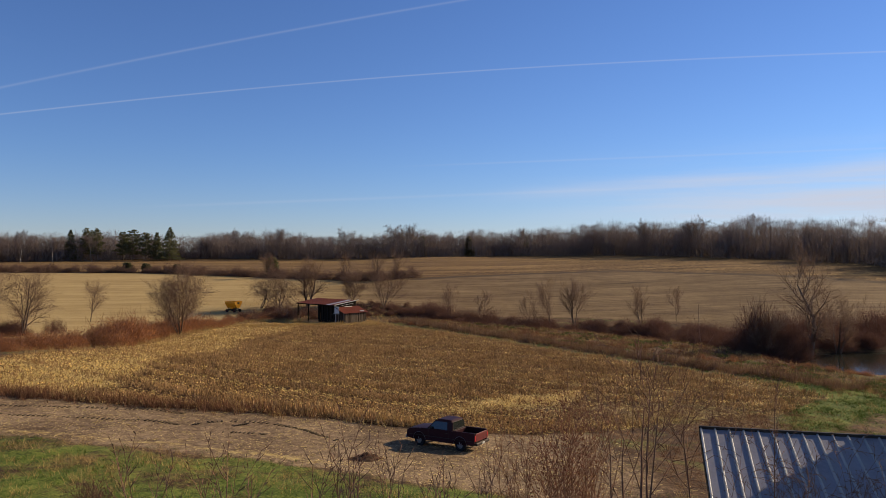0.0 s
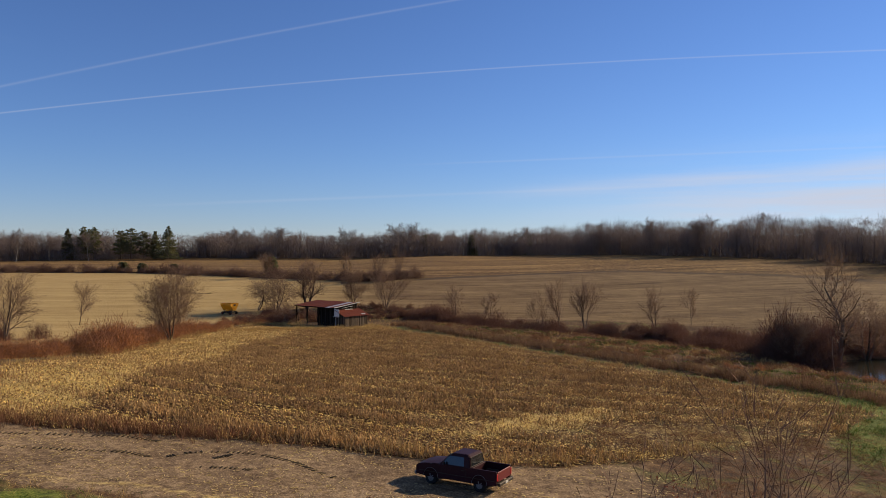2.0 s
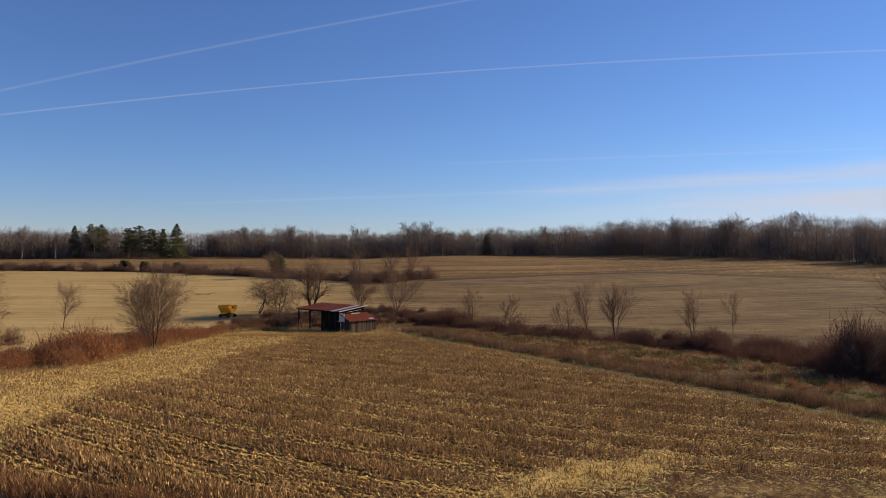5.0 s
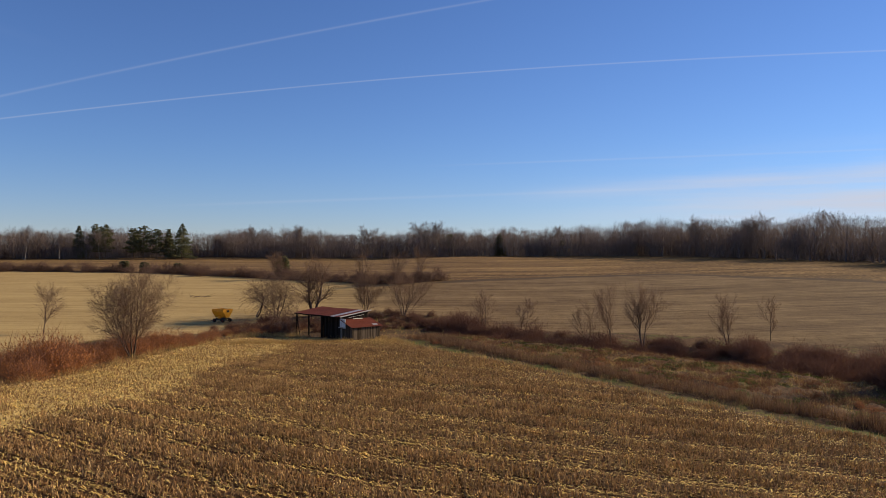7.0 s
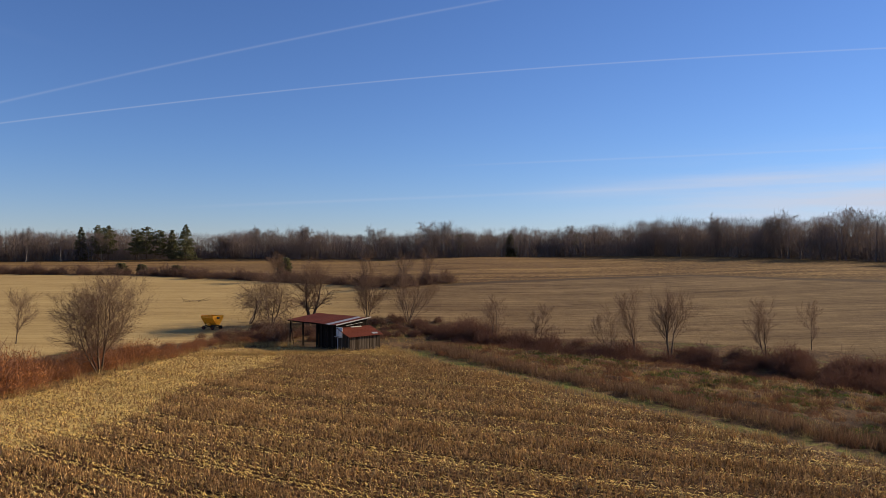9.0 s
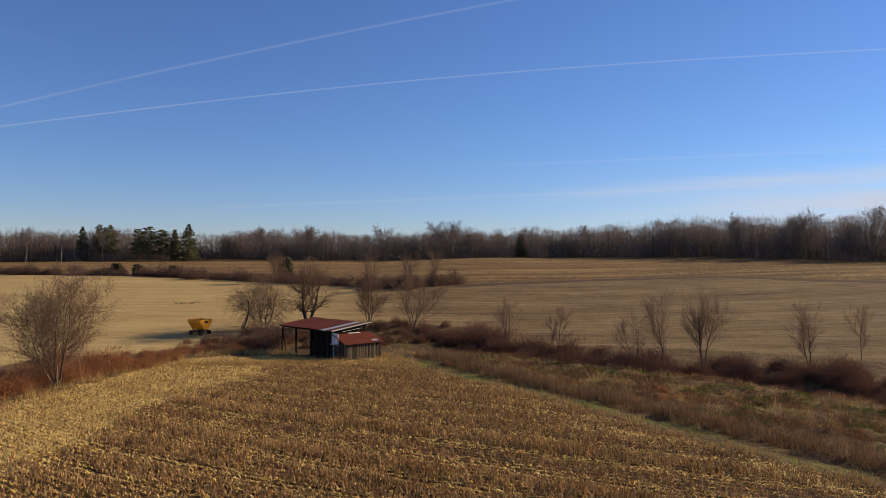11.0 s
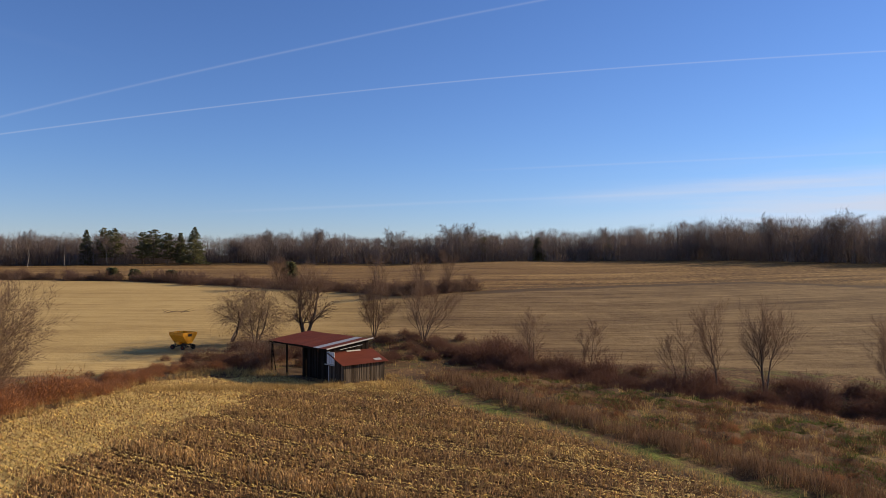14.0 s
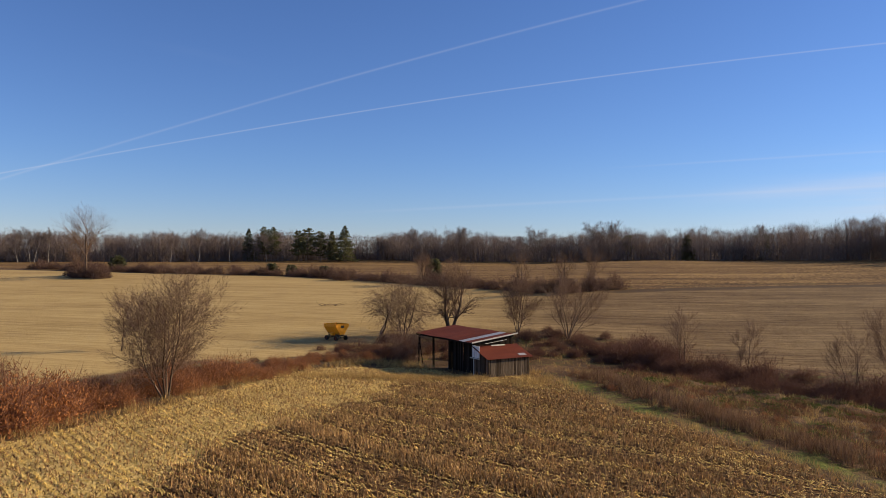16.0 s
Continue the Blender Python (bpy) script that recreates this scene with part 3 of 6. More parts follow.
# ---- plants ----
def ribbons(segs, seed=0):
    """Thin flat twigs for rows like those of tubes()."""
    s = np.asarray(segs, float)
    g = np.random.RandomState(seed)
    d = s[:, 3:6] - s[:, 0:3]
    u = np.cross(d, g.normal(size=d.shape))
    u /= np.maximum(np.linalg.norm(u, axis=1, keepdims=True), 1e-9)
    v = np.stack([s[:, 0:3] - u * s[:, 6:7], s[:, 0:3] + u * s[:, 6:7], s[:, 3:6] + u * s[:, 7:8], s[:, 3:6] - u * s[:, 7:8]], 1)
    return v.reshape(-1, 3), np.arange(len(s) * 4).reshape(-1, 4)


def slivers(segs, seed=0):
    """Thin twigs that end in a point, for rows like those of tubes()."""
    s = np.asarray(segs, float)
    g = np.random.RandomState(seed)
    d = s[:, 3:6] - s[:, 0:3]
    u = np.cross(d, g.normal(size=d.shape))
    u /= np.maximum(np.linalg.norm(u, axis=1, keepdims=True), 1e-9)
    v = np.stack([s[:, 0:3] - u * s[:, 6:7], s[:, 0:3] + u * s[:, 6:7], s[:, 3:6]], 1)
    return v.reshape(-1, 3), np.arange(len(s) * 3).reshape(-1, 3)


def halved(verts, faces):
    """Quads cut into triangles."""
    f = np.asarray(faces)
    return verts, np.concatenate([f[:, [0, 1, 2]], f[:, [0, 2, 3]]])


def pole(segs, sides):
    """One bent, tapering stem from rows that follow one another."""
    s = np.asarray(segs, float)
    pts = np.concatenate([s[:, 0:3], s[-1:, 3:6]])
    radii = np.r_[s[:, 6], s[-1, 7]]
    ang = np.arange(sides) * 2 * np.pi / sides
    ring = np.stack([np.cos(ang), np.sin(ang), 0 * ang], 1)
    v = pts[:, None] + ring[None] * radii[:, None, None]
    i, k = np.arange(sides), np.arange(len(pts) - 1)[:, None] * sides
    j = (i + 1) % sides
    f = np.stack([k + i, k + j, k + sides + j, k + sides + i], 2).reshape(-1, 4)
    return v.reshape(-1, 3), f


def grow(rng, height, trunk_r, spread=0.9, levels=3, stems=1, first=0.25, steps=(7, 5, 4, 2), kids=(2, 3, 4, 2), up=0.09, bend=0.08, droop=0.0, min_r=0.011, fan=0.42, reach=1.0, fine=0.85):
    """The limbs of a leafless tree: rows for trunk, limbs and twigs."""
    rows = [[], [], []]

    def limb(p, d, length, r, level):
        n = steps[min(level, 3)]
        last = level == levels
        for i in range(n):
            d = d + Vector((rng.gauss(0, bend), rng.gauss(0, bend), rng.gauss(0, bend) + up * (1 if level else 0.5) - droop * (level >= 2)))
            d.normalize()
            q = p + d * (length / n)
            taper = 0.75 if not last else 0.85
            r0, r1 = (max(r * (1 - k / n * taper), min_r * 0.5) for k in (i, i + 1))
            rows[0 if level == 0 else 2 if last else 1].append((*p, *q, r0, r1))
            if not last and (level or (i + 1) / n > first):
                for _ in range(kids[min(level, 3)]):
                    axis = d.orthogonal().normalized()
                    axis.rotate(Matrix.Rotation(rng.uniform(0, 6.283), 3, d))
                    tip = (d * rng.uniform(0.6, 1.0) + axis * (spread if level + 1 < levels else fine) * rng.uniform(0.6, 1.1)).normalized()
                    share = rng.uniform(0.36, 0.6) * ((0.62 + 0.55 * math.sin(math.pi * (i + 0.5) / n)) if level == 0 else (1.2 - 0.5 * (i + 1) / n)) * (1.3 if level + 1 == levels else 1.0) * reach
                    limb(q, tip, length * share, max(r1 * rng.uniform(0.45, 0.65), min_r), level + 1)
            p = q

    for s in range(stems):
        lean = 0.0 if stems == 1 else rng.uniform(0.25, 1.0) * fan
        a = (s + rng.uniform(-0.3, 0.3)) * 6.283 / stems
        d = Vector((math.cos(a) * lean, math.sin(a) * lean, 1)).normalized()
        off = 0.12 * (stems > 1)
        limb(Vector((off * math.cos(a), off * math.sin(a), -0.3)), d, height * (rng.uniform(0.88, 1.0) * (1.06 - 0.34 * lean / fan) if stems > 1 else 1), trunk_r * (rng.uniform(0.6, 1) if stems > 1 else 1), 0)
    return rows


def bare_tree(name, seed, x, y, label, category, group="", turn=0.0, twig=None, bark=None, **shape):
    rng = random.Random(seed)
    trunk, limbs, twigs = grow(rng, **shape)
    root = thing(name, pose(x, y, float(ground(x, y)), 0, 0, turn), label, category, group)
    n = len(trunk) // shape.get("stems", 1)
    for k in range(0, len(trunk), n):
        part_of("trunk", mesh_of("trunk", *pole(trunk[k:k + n], 7), bark or twig or M_BARK, True), root)
    part_of("crown", mesh_of("crown", *joined(*([halved(*tubes(limbs, 3))] if limbs else []), halved(*ribbons(twigs, seed)) if name == "sapling" else slivers(np.asarray(twigs) * np.r_[np.ones(6), 1.7, 1.7], seed)), twig or M_TWIG), root)
    return root


def spruce(seed, x, y, height, width, label, kind):
    """An evergreen: boughs that reach out in whorls, each a dense fan of needle sprays. A spruce tapers evenly, a pine carries ragged
    shelves on a bare lower stem, a cedar is an egg of foliage down to the ground."""
    rng = random.Random(seed)
    root = thing("evergreen_tree", pose(x, y, float(ground(x, y))), label, "tree", "evergreens at the edge of the far woods")
    part_of("trunk", mesh_of("trunk", *tubes([(0, 0, -0.3, 0, 0, height * 0.95, 0.32, 0.05)], 6), M_BARK), root)
    segs = []
    z = height * {"spruce": 0.08, "pine": 0.2, "cedar": 0.02}[kind]
    step = 0.034 * height
    while z < height * 0.985:
        f = z / height
        if kind == "spruce":
            reach = width * (1 - f) ** 0.9 + 0.15
        elif kind == "pine":
            reach = width * min(1.0, 0.55 + f) * (1 - f) ** 0.42 * rng.uniform(0.5, 1.15)
        else:
            reach = width * math.sqrt(max(0.02, 1 - (f * 1.6 - 0.55) ** 2 / 1.2))
        for k in range(7):
            a = rng.uniform(0, 6.283)
            r = reach * rng.uniform(0.62, 1.12)
            c, s = math.cos(a), math.sin(a)
            sag = rng.uniform(-0.28, 0.02) if kind == "spruce" else rng.uniform(-0.02, 0.3)
            for j in range(int(5 + 4 * r)):
                u = rng.uniform(0.1, 1.0)
                w = rng.gauss(0, 0.24) * r * (1.15 - u)
                px, py, pz = c * r * u - s * w, s * r * u + c * w, z + sag * r * u + rng.gauss(0, 0.12)
                ln = rng.uniform(0.5, 1.1)
                segs.append((px, py, pz, px + c * ln * 0.7 + rng.gauss(0, 0.25), py + s * ln * 0.7 + rng.gauss(0, 0.25), pz - 0.1 + rng.gauss(0.05, 0.25), 0.24, 0.1))
        z += step * rng.uniform(0.8, 1.2) * (1.25 if kind == "pine" else 1.0)
    for _ in range(10):
        a = rng.uniform(0, 6.283)
        z = height * rng.uniform(0.93, 1.0)
        segs.append((0, 0, z - 0.5, 0.35 * math.cos(a), 0.35 * math.sin(a), z, 0.12, 0.02))
    part_of("crown", mesh_of("crown", *ribbons(segs, seed), M_CONIFER), root)
    return root


def bush_meshes(seed, radius, height, stems, fuzz, leaves, twig, leaf, lobes=6, coarse=1.0):
    """A thicket of rounded clumps: arching stems, a haze of fine twigs near the surface and withered leaves."""
    rng = random.Random(seed)
    segs, fine, rows = [], [], []
    humps = [(Vector((radius * rng.uniform(0.0, 0.6), 0, 0)), rng.uniform(0, 6.283), rng.uniform(0.45, 1.0) * height, rng.uniform(0.4, 0.65) * radius) for _ in range(lobes)]
    for o, turn, _, _ in humps:
        o.rotate(Matrix.Rotation(turn, 3, "Z"))

    def place(shell):
        o, _, h, r = rng.choice(humps)
        d = Vector((rng.gauss(0, 1), rng.gauss(0, 1), abs(rng.gauss(0.2, 0.8)))).normalized()
        k = shell * rng.uniform(0.9, 1.08)
        return o + Vector((d.x * r * k, d.y * r * k, d.z * h * k - 0.05)), d

    for _ in range(stems):
        o, _, h, r = rng.choice(humps)
        q, d = place(1.12)
        p = o + Vector((rng.gauss(0, 0.2 * r), rng.gauss(0, 0.2 * r), -0.15))
        m = p.lerp(q, 0.55) + Vector((rng.gauss(0, 0.1), rng.gauss(0, 0.1), 0.15 * h))
        segs += [(*p, *m, 0.014, 0.01), (*m, *q, 0.01, 0.004)]
    for _ in range(fuzz):
        p, d = place(rng.uniform(0.5, 1.0))
        t = (d * 0.7 + Vector((rng.gauss(0, 0.5), rng.gauss(0, 0.5), rng.gauss(0.3, 0.4)))).normalized()
        fine.append((*p, *(p + t * rng.uniform(0.2, 0.6) * coarse ** 0.5), 0.011 * coarse, 0.0))
    for _ in range(leaves):
        p, d = place(rng.uniform(0.55, 1.0))
        t = Vector((rng.gauss(0, 1), rng.gauss(0, 1), rng.gauss(-0.3, 1))).normalized()
        rows.append((*p, *(p + t * rng.uniform(0.07, 0.15) * coarse), 0.03 * coarse, 0.0))
    return mesh_of("thicket", *joined(halved(*tubes(segs, 3)), slivers(fine, seed)), twig), mesh_of("foliage", *slivers(rows, seed), leaf)


BUSHES = {
    "rust": [bush_meshes(s, 1.8, 1.5, 10, 1100, 1300, M_BRAMBLE, M_RUST_LEAF, 6, 0.85) for s in (1, 2, 3, 4)],
    "drab": [bush_meshes(s, 2.1, 1.9, 8, 1900, 500, M_DRABTWIG, M_DRAB_LEAF, 7, 0.95) for s in (5, 6, 7, 8)],
}
BUSHES["hedge"] = [bush_meshes(s, 2.1, 1.9, 4, 800, 200, M_HEDGE, M_HEDGE, 6, 1.8) for s in (9, 10, 11, 12)]
BUSH_LABEL = {"rust": "rust-red bramble thicket with withered leaves along the field", "drab": "dark reddish-brown leafless shrub in the creek brush"}


HEDGE = []


def bush(kind, x, y, size, tall, turn, which):
    if kind == "hedge":
        HEDGE.append((which % 4, x, y, size, tall, turn))
        return
    root = thing("bramble_bush" if kind == "rust" else "leafless_shrub", pose(x, y, float(ground(x, y)), 0, 0, turn), BUSH_LABEL[kind], "bush", {"rust": "brush along the field", "drab": "brush along the creek"}[kind])
    root.scale = (size, size, size * tall)
    stems, leaves = BUSHES[kind][which % 4]
    tagged(part_of("thicket", stems, root), kind="stuff")
    tagged(part_of("foliage", leaves, root), kind="stuff")


def brush_line(kind, seed, points, count, width, size, tall=1.0):
    """Bushes strewn along a bent line."""
    rng = random.Random(seed)
    ps = np.array(points, float)
    at = np.r_[0, np.cumsum(np.linalg.norm(np.diff(ps, axis=0), axis=1))]
    for i in range(count):
        s = at[-1] * (i + rng.random()) / count
        x, y = np.interp(s, at, ps[:, 0]), np.interp(s, at, ps[:, 1])
        k = rng.uniform(0.6, 1.2) * size
        bush(kind, x + rng.gauss(0, width), y + rng.gauss(0, width), k, tall * rng.uniform(0.8, 1.25), rng.uniform(0, 360), rng.randrange(4))


brush_line("rust", 19, [(-49, 111), (-49.5, 116), (-50, 121)], 9, 1.0, 2.6, 1.2)
brush_line("rust", 29, [(-47, 132), (-45, 142), (-43, 152)], 16, 0.8, 1.0)
# west of the field, brambles from the far end of the lane to the shed
brush_line("rust", 11, [(-72, 70), (-62, 84), (-54, 100), (-50.5, 116), (-49.5, 132), (-48.5, 140)], 74, 2.0, 1.8)
brush_line("rust", 18, [(-50, 138), (-48, 148), (-44, 160), (-37, 166)], 40, 1.6, 0.85)
brush_line("drab", 16, [(-70, 96), (-60, 116), (-54, 134), (-50, 150), (-46, 166)], 14, 1.6, 0.85)
# beyond the lane along the creek to the pond
brush_line("drab", 12, [(-8, 180), (2, 172), (12, 165), (26, 160), (39, 154), (47.5, 149), (54, 144.5), (60, 137)], 96, 2.3, 1.75, 0.92)
brush_line("drab", 13, [(54, 123), (54, 117), (58, 123), (64, 129), (74, 132), (90, 132)], 46, 2.2, 1.7, 1.0)
brush_line("drab", 14, [(-38, 166), (-34, 172), (-30, 176), (-20, 184), (-13, 190), (-9, 178)], 30, 2.4, 1.1)
brush_line("drab", 17, [(-38.5, 168), (-36.5, 169), (-35, 171)], 12, 1.0, 0.85, 1.15)
brush_line("drab", 31, [(-47, 168), (-41, 170), (-36, 171)], 12, 1.2, 0.9, 1.1)
brush_line("drab", 34, [(-43, 181), (-39, 178), (-35.5, 174), (-33, 170)], 14, 1.3, 0.9, 1.15)
brush_line("drab", 35, [(45, 141), (49.5, 134), (53, 128)], 14, 1.6, 1.8, 1.15)
brush_line("drab", 36, [(-23, 173), (-14, 177), (-6, 176), (0, 171)], 26, 2.2, 0.95, 0.85)
brush_line("rust", 42, [(51, 105), (54, 98), (58, 92.5)], 10, 0.8, 0.6, 0.9)
brush_line("drab", 43, [(-3, 168), (8, 161), (22, 154.5), (36, 148), (46, 141)], 36, 1.6, 1.05, 0.75)
brush_line("drab", 37, [(62, 138), (74, 143), (88, 145), (104, 145)], 34, 2.2, 2.2, 1.2)
brush_line("drab", 40, [(-34.6, 166.0), (-32.0, 162.4)], 7, 0.5, 0.8, 1.8)
brush_line("drab", 41, [(-28.5, 169.5), (-23, 165.5), (-18.5, 162)], 10, 0.8, 0.9, 1.1)
brush_line("drab", 39, [(-84, 122), (-76, 126), (-68, 129)], 10, 1.6, 1.5, 1.2)
# lone shrubs on the bank
brush_line("rust", 32, [(-6, 152), (8, 138), (22, 124), (38, 108), (46, 98)], 30, 3.2, 0.5)
brush_line("hedge", 28, [(-196, 282), (-186, 276), (-176, 272)], 12, 2.0, 2.3, 1.3)
brush_line("drab", 33, [(53, 121), (55, 117.5), (60, 121)], 16, 1.3, 2.5, 1.8)
brush_line("hedge", 38, [(-27, 244), (-18, 247), (-9, 248)], 14, 1.8, 1.7, 1.2)
# the far hedge
brush_line("hedge", 15, [(-250, 318), (-160, 297), (-121, 294), (-78, 278), (-48, 261), (-26, 245), (-13, 245)], 112, 1.6, 1.9)



def build_hedge():
    """The far hedges, shrub by shrub, as one mass of twigs."""
    pieces = []
    for which in range(4):
        rows = np.array([r[1:] for r in HEDGE if r[0] == which])
        for mesh in BUSHES["hedge"][which]:
            v, f = np.empty(len(mesh.vertices) * 3, np.float32), np.empty(len(mesh.loops), np.int32)
            mesh.vertices.foreach_get("co", v)
            mesh.loops.foreach_get("vertex_index", f)
            x, y, size, tall, turn = rows.T
            pieces.append(scattered(v.reshape(-1, 3), f.reshape(-1, 3), np.stack([x, y, ground(x, y)], 1), np.radians(turn), np.stack([size, size, size * tall], 1)))
            bpy.data.meshes.remove(mesh)
    tagged(new("far_hedge", mesh_of("far_hedge", *joined(*pieces), M_HEDGE)), "dull brown hedge of leafless shrubs between the far fields", "hedge", kind="stuff")


build_hedge()
TREES = [
    # seed, x, y, height, trunk radius, spread, stems, first, fan, kids
    (21, -45.3, 128.3, 10.0, 0.14, 0.85, 6, 0.24, 0.36, (2, 3, 4, 2)),
    (22, -72.0, 127.0, 11.2, 0.2, 0.8, 3, 0.2, 0.3, (2, 2, 4, 2)),
    (44, -78.0, 124.0, 10.8, 0.2, 0.8, 3, 0.2, 0.3, (2, 2, 4, 2)),
    (23, -76.0, 160.0, 6.5, 0.1, 0.7, 1, 0.2, 0.3, (2, 3, 4, 2)),
    (24, -33.2, 187.0, 13.4, 0.34, 0.85, 3, 0.25, 0.25, (2, 2, 4, 2)),
    (25, -39.2, 180.5, 8.6, 0.22, 1.1, 3, 0.25, 0.5, (2, 2, 3, 2)),
    (26, -44.6, 184.5, 8.8, 0.22, 1.2, 2, 0.3, 0.5, (2, 2, 3, 2)),
    (27, -13.7, 189.0, 9.2, 0.12, 0.55, 8, 0.25, 0.75, (1, 2, 4, 2)),
    (28, -22.5, 192.0, 7.8, 0.14, 0.8, 5, 0.2, 0.55, (2, 2, 4, 2)),
    (29, 30.2, 159.2, 9.4, 0.17, 0.42, 3, 0.3, 0.16, (2, 2, 4, 2)),
    (30, 25.2, 161.5, 7.8, 0.12, 0.5, 1, 0.2, 0.2, (2, 3, 4, 2)),
    (31, 21.3, 163.0, 7.0, 0.1, 0.6, 2, 0.2, 0.2, (1, 3, 4, 2)),
    (32, 45.4, 160.5, 7.4, 0.1, 0.6, 2, 0.2, 0.2, (2, 2, 4, 2)),
    (33, 3.0, 171.0, 7.2, 0.11, 0.6, 3, 0.2, 0.3, (1, 2, 4, 2)),
    (34, 10.5, 170.0, 6.2, 0.08, 0.6, 2, 0.2, 0.3, (1, 3, 4, 2)),
    (35, 54.2, 164.0, 5.6, 0.07, 0.5, 1, 0.2, 0.2, (2, 2, 4, 2)),
    (36, 62.0, 121.0, 14.3, 0.48, 1.3, 1, 0.22, 0.2, (2, 3, 4, 2)),
    (37, 70.0, 126.0, 10.0, 0.2, 0.8, 3, 0.2, 0.3, (1, 3, 4, 2)),
    (45, 53.0, 117.0, 7.0, 0.12, 0.7, 5, 0.15, 0.5, (1, 3, 4, 2)),
    (46, 57.0, 126.0, 6.5, 0.12, 0.7, 5, 0.15, 0.5, (1, 3, 4, 2)),
    (38, -183.0, 274.0, 17.0, 0.45, 0.8, 1, 0.42, 0.2, (3, 3, 4, 2)),
    (47, -192.0, 280.0, 9.0, 0.2, 0.8, 3, 0.2, 0.3, (1, 2, 4, 2)),
    (39, -20.0, 243.0, 9.0, 0.16, 0.7, 3, 0.2, 0.3, (1, 2, 4, 2)),
    (40, -31.0, 248.0, 8.0, 0.14, 0.7, 3, 0.2, 0.3, (1, 2, 4, 2)),
    (41, -62.0, 268.0, 8.0, 0.14, 0.7, 2, 0.2, 0.3, (2, 3, 4, 2)),
    (49, -35.2, 167.5, 4.4, 0.06, 1.0, 5, 0.1, 0.8, (1, 2, 3, 2)),
    (50, -31.9, 162.0, 4.8, 0.06, 1.0, 5, 0.1, 0.6, (1, 2, 4, 2)),
    (48, -14.0, 246.0, 8.0, 0.14, 0.7, 3, 0.2, 0.3, (1, 2, 4, 2)),
]
for seed, x, y, height, r, spread, stems, first, fan, kids in TREES:
    bare_tree("bare_tree", seed, x, y, "leafless deciduous tree with grey-brown bark and fine twigs", "tree", "bare trees round the fields", height=height, trunk_r=r, spread=spread, stems=stems, first=first, fan=fan, kids=kids, droop=0.34 if seed in (49, 50) else 0.2 if seed in (25, 26) else 0.0, reach=1.3 if seed in (25, 26) else 1.0, up=0.07 if seed == 21 else 0.05, fine=0.75, min_r=0.0075, bend={24: 0.14, 25: 0.14, 26: 0.14, 36: 0.14, 38: 0.03}.get(seed, 0.08))

# trees that stand out of the far woods
TALL = [(101, -28, 474, 30.0), (102, -14.5, 474, 28.6), (103, -105, 478, 28.0), (104, -133, 480, 27.2), (105, 52, 425, 25.4), (106, 103, 352, 26.2), (107, 122, 334, 26.4), (108, 141, 322, 27.2), (110, -60, 478, 26.8)]
for seed, x, y, top in TALL:
    bare_tree("tall_bare_tree", seed, x, y, "tall leafless tree rising above the far woods", "tree", "tall trees of the far woods", twig=M_HAZED_BARK, height=top - float(ground(x, y)), trunk_r=0.34, spread=0.9, stems=1, first=0.3, kids=(3, 3, 4, 2), up=0.02, min_r=0.03, fine=0.8, reach=0.92)
PALE = [(121, -350, 409, 13), (122, -343, 411, 14), (123, -338, 409, 12.5), (124, -332, 413, 13.5), (125, -252, 441, 13), (126, -217, 458, 12.5), (127, -238, 452, 10), (128, -268, 437, 11)]
for seed, x, y, height in PALE:
    bare_tree("pale_barked_tree", seed, x, y, "leafless tree with a pale straight trunk before the woods", "tree", "pale trees before the woods", bark=M_PALEBARK, twig=M_HAZED_BARK, height=height, trunk_r=0.18, spread=0.6, stems=1, first=0.5, kids=(2, 3, 4, 2), up=0.1, min_r=0.025, fine=0.7)

# saplings below the start of the flight
SAPLINGS = [
    # seed, x, y, height, radius, stems, fan, share of bare stem, length of limbs, kind
    (51, 6.7, 23.9, 7.7, 0.08, 4, 0.15, 0.5, 0.9, "tree"), (52, 9.0, 25.0, 7.3, 0.06, 3, 0.2, 0.5, 0.85, "tree"), (57, 5.4, 24.3, 6.8, 0.06, 2, 0.34, 0.5, 0.9, "tree"), (66, 4.3, 24.8, 6.5, 0.04, 2, 0.2, 0.5, 0.8, "tree"),
    (53, 2.7, 18.5, 7.4, 0.02, 8, 0.12, 0.4, 0.5, "leafy"), (63, 3.3, 19.2, 7.6, 0.02, 8, 0.12, 0.4, 0.5, "leafy"), (67, 4.0, 20.2, 6.4, 0.02, 7, 0.14, 0.4, 0.5, "leafy"),
    (54, -2.6, 8.8, 7.6, 0.016, 2, 0.03, 0.78, 0.3, "whip"), (55, -2.7, 14.0, 6.9, 0.034, 3, 0.2, 0.55, 0.5, "whip"), (56, -1.4, 14.0, 7.2, 0.038, 4, 0.24, 0.55, 0.5, "whip"), (64, -0.4, 14.6, 7.1, 0.038, 4, 0.24, 0.55, 0.5, "whip"), (65, 0.6, 15.2, 6.6, 0.03, 3, 0.18, 0.6, 0.5, "whip"),
    (58, 9.6, 20.5, 7.6, 0.03, 1, 0.05, 0.6, 0.25, "whip"), (59, 7.8, 15.2, 6.8, 0.026, 6, 0.26, 0.5, 0.6, "arching"), (60, 9.4, 16.5, 6.9, 0.026, 6, 0.26, 0.5, 0.6, "arching"), (68, 8.8, 17.8, 7.0, 0.026, 6, 0.22, 0.5, 0.6, "arching"), (70, 10.6, 16.6, 6.8, 0.026, 6, 0.26, 0.5, 0.6, "arching"),
    (61, -4.5, 13.8, 6.7, 0.036, 4, 0.2, 0.6, 0.5, "whip"),
]
SAPLING_LABEL = {
    "tree": "slender leafless young tree with forking dark stems and fine twigs", "leafy": "reddish-brown sapling thicket with withered leaves on upright twigs",
    "whip": "thin leafless sapling with a few upright brown whips", "arching": "dark leafless shrub with arching tangled twigs",
}
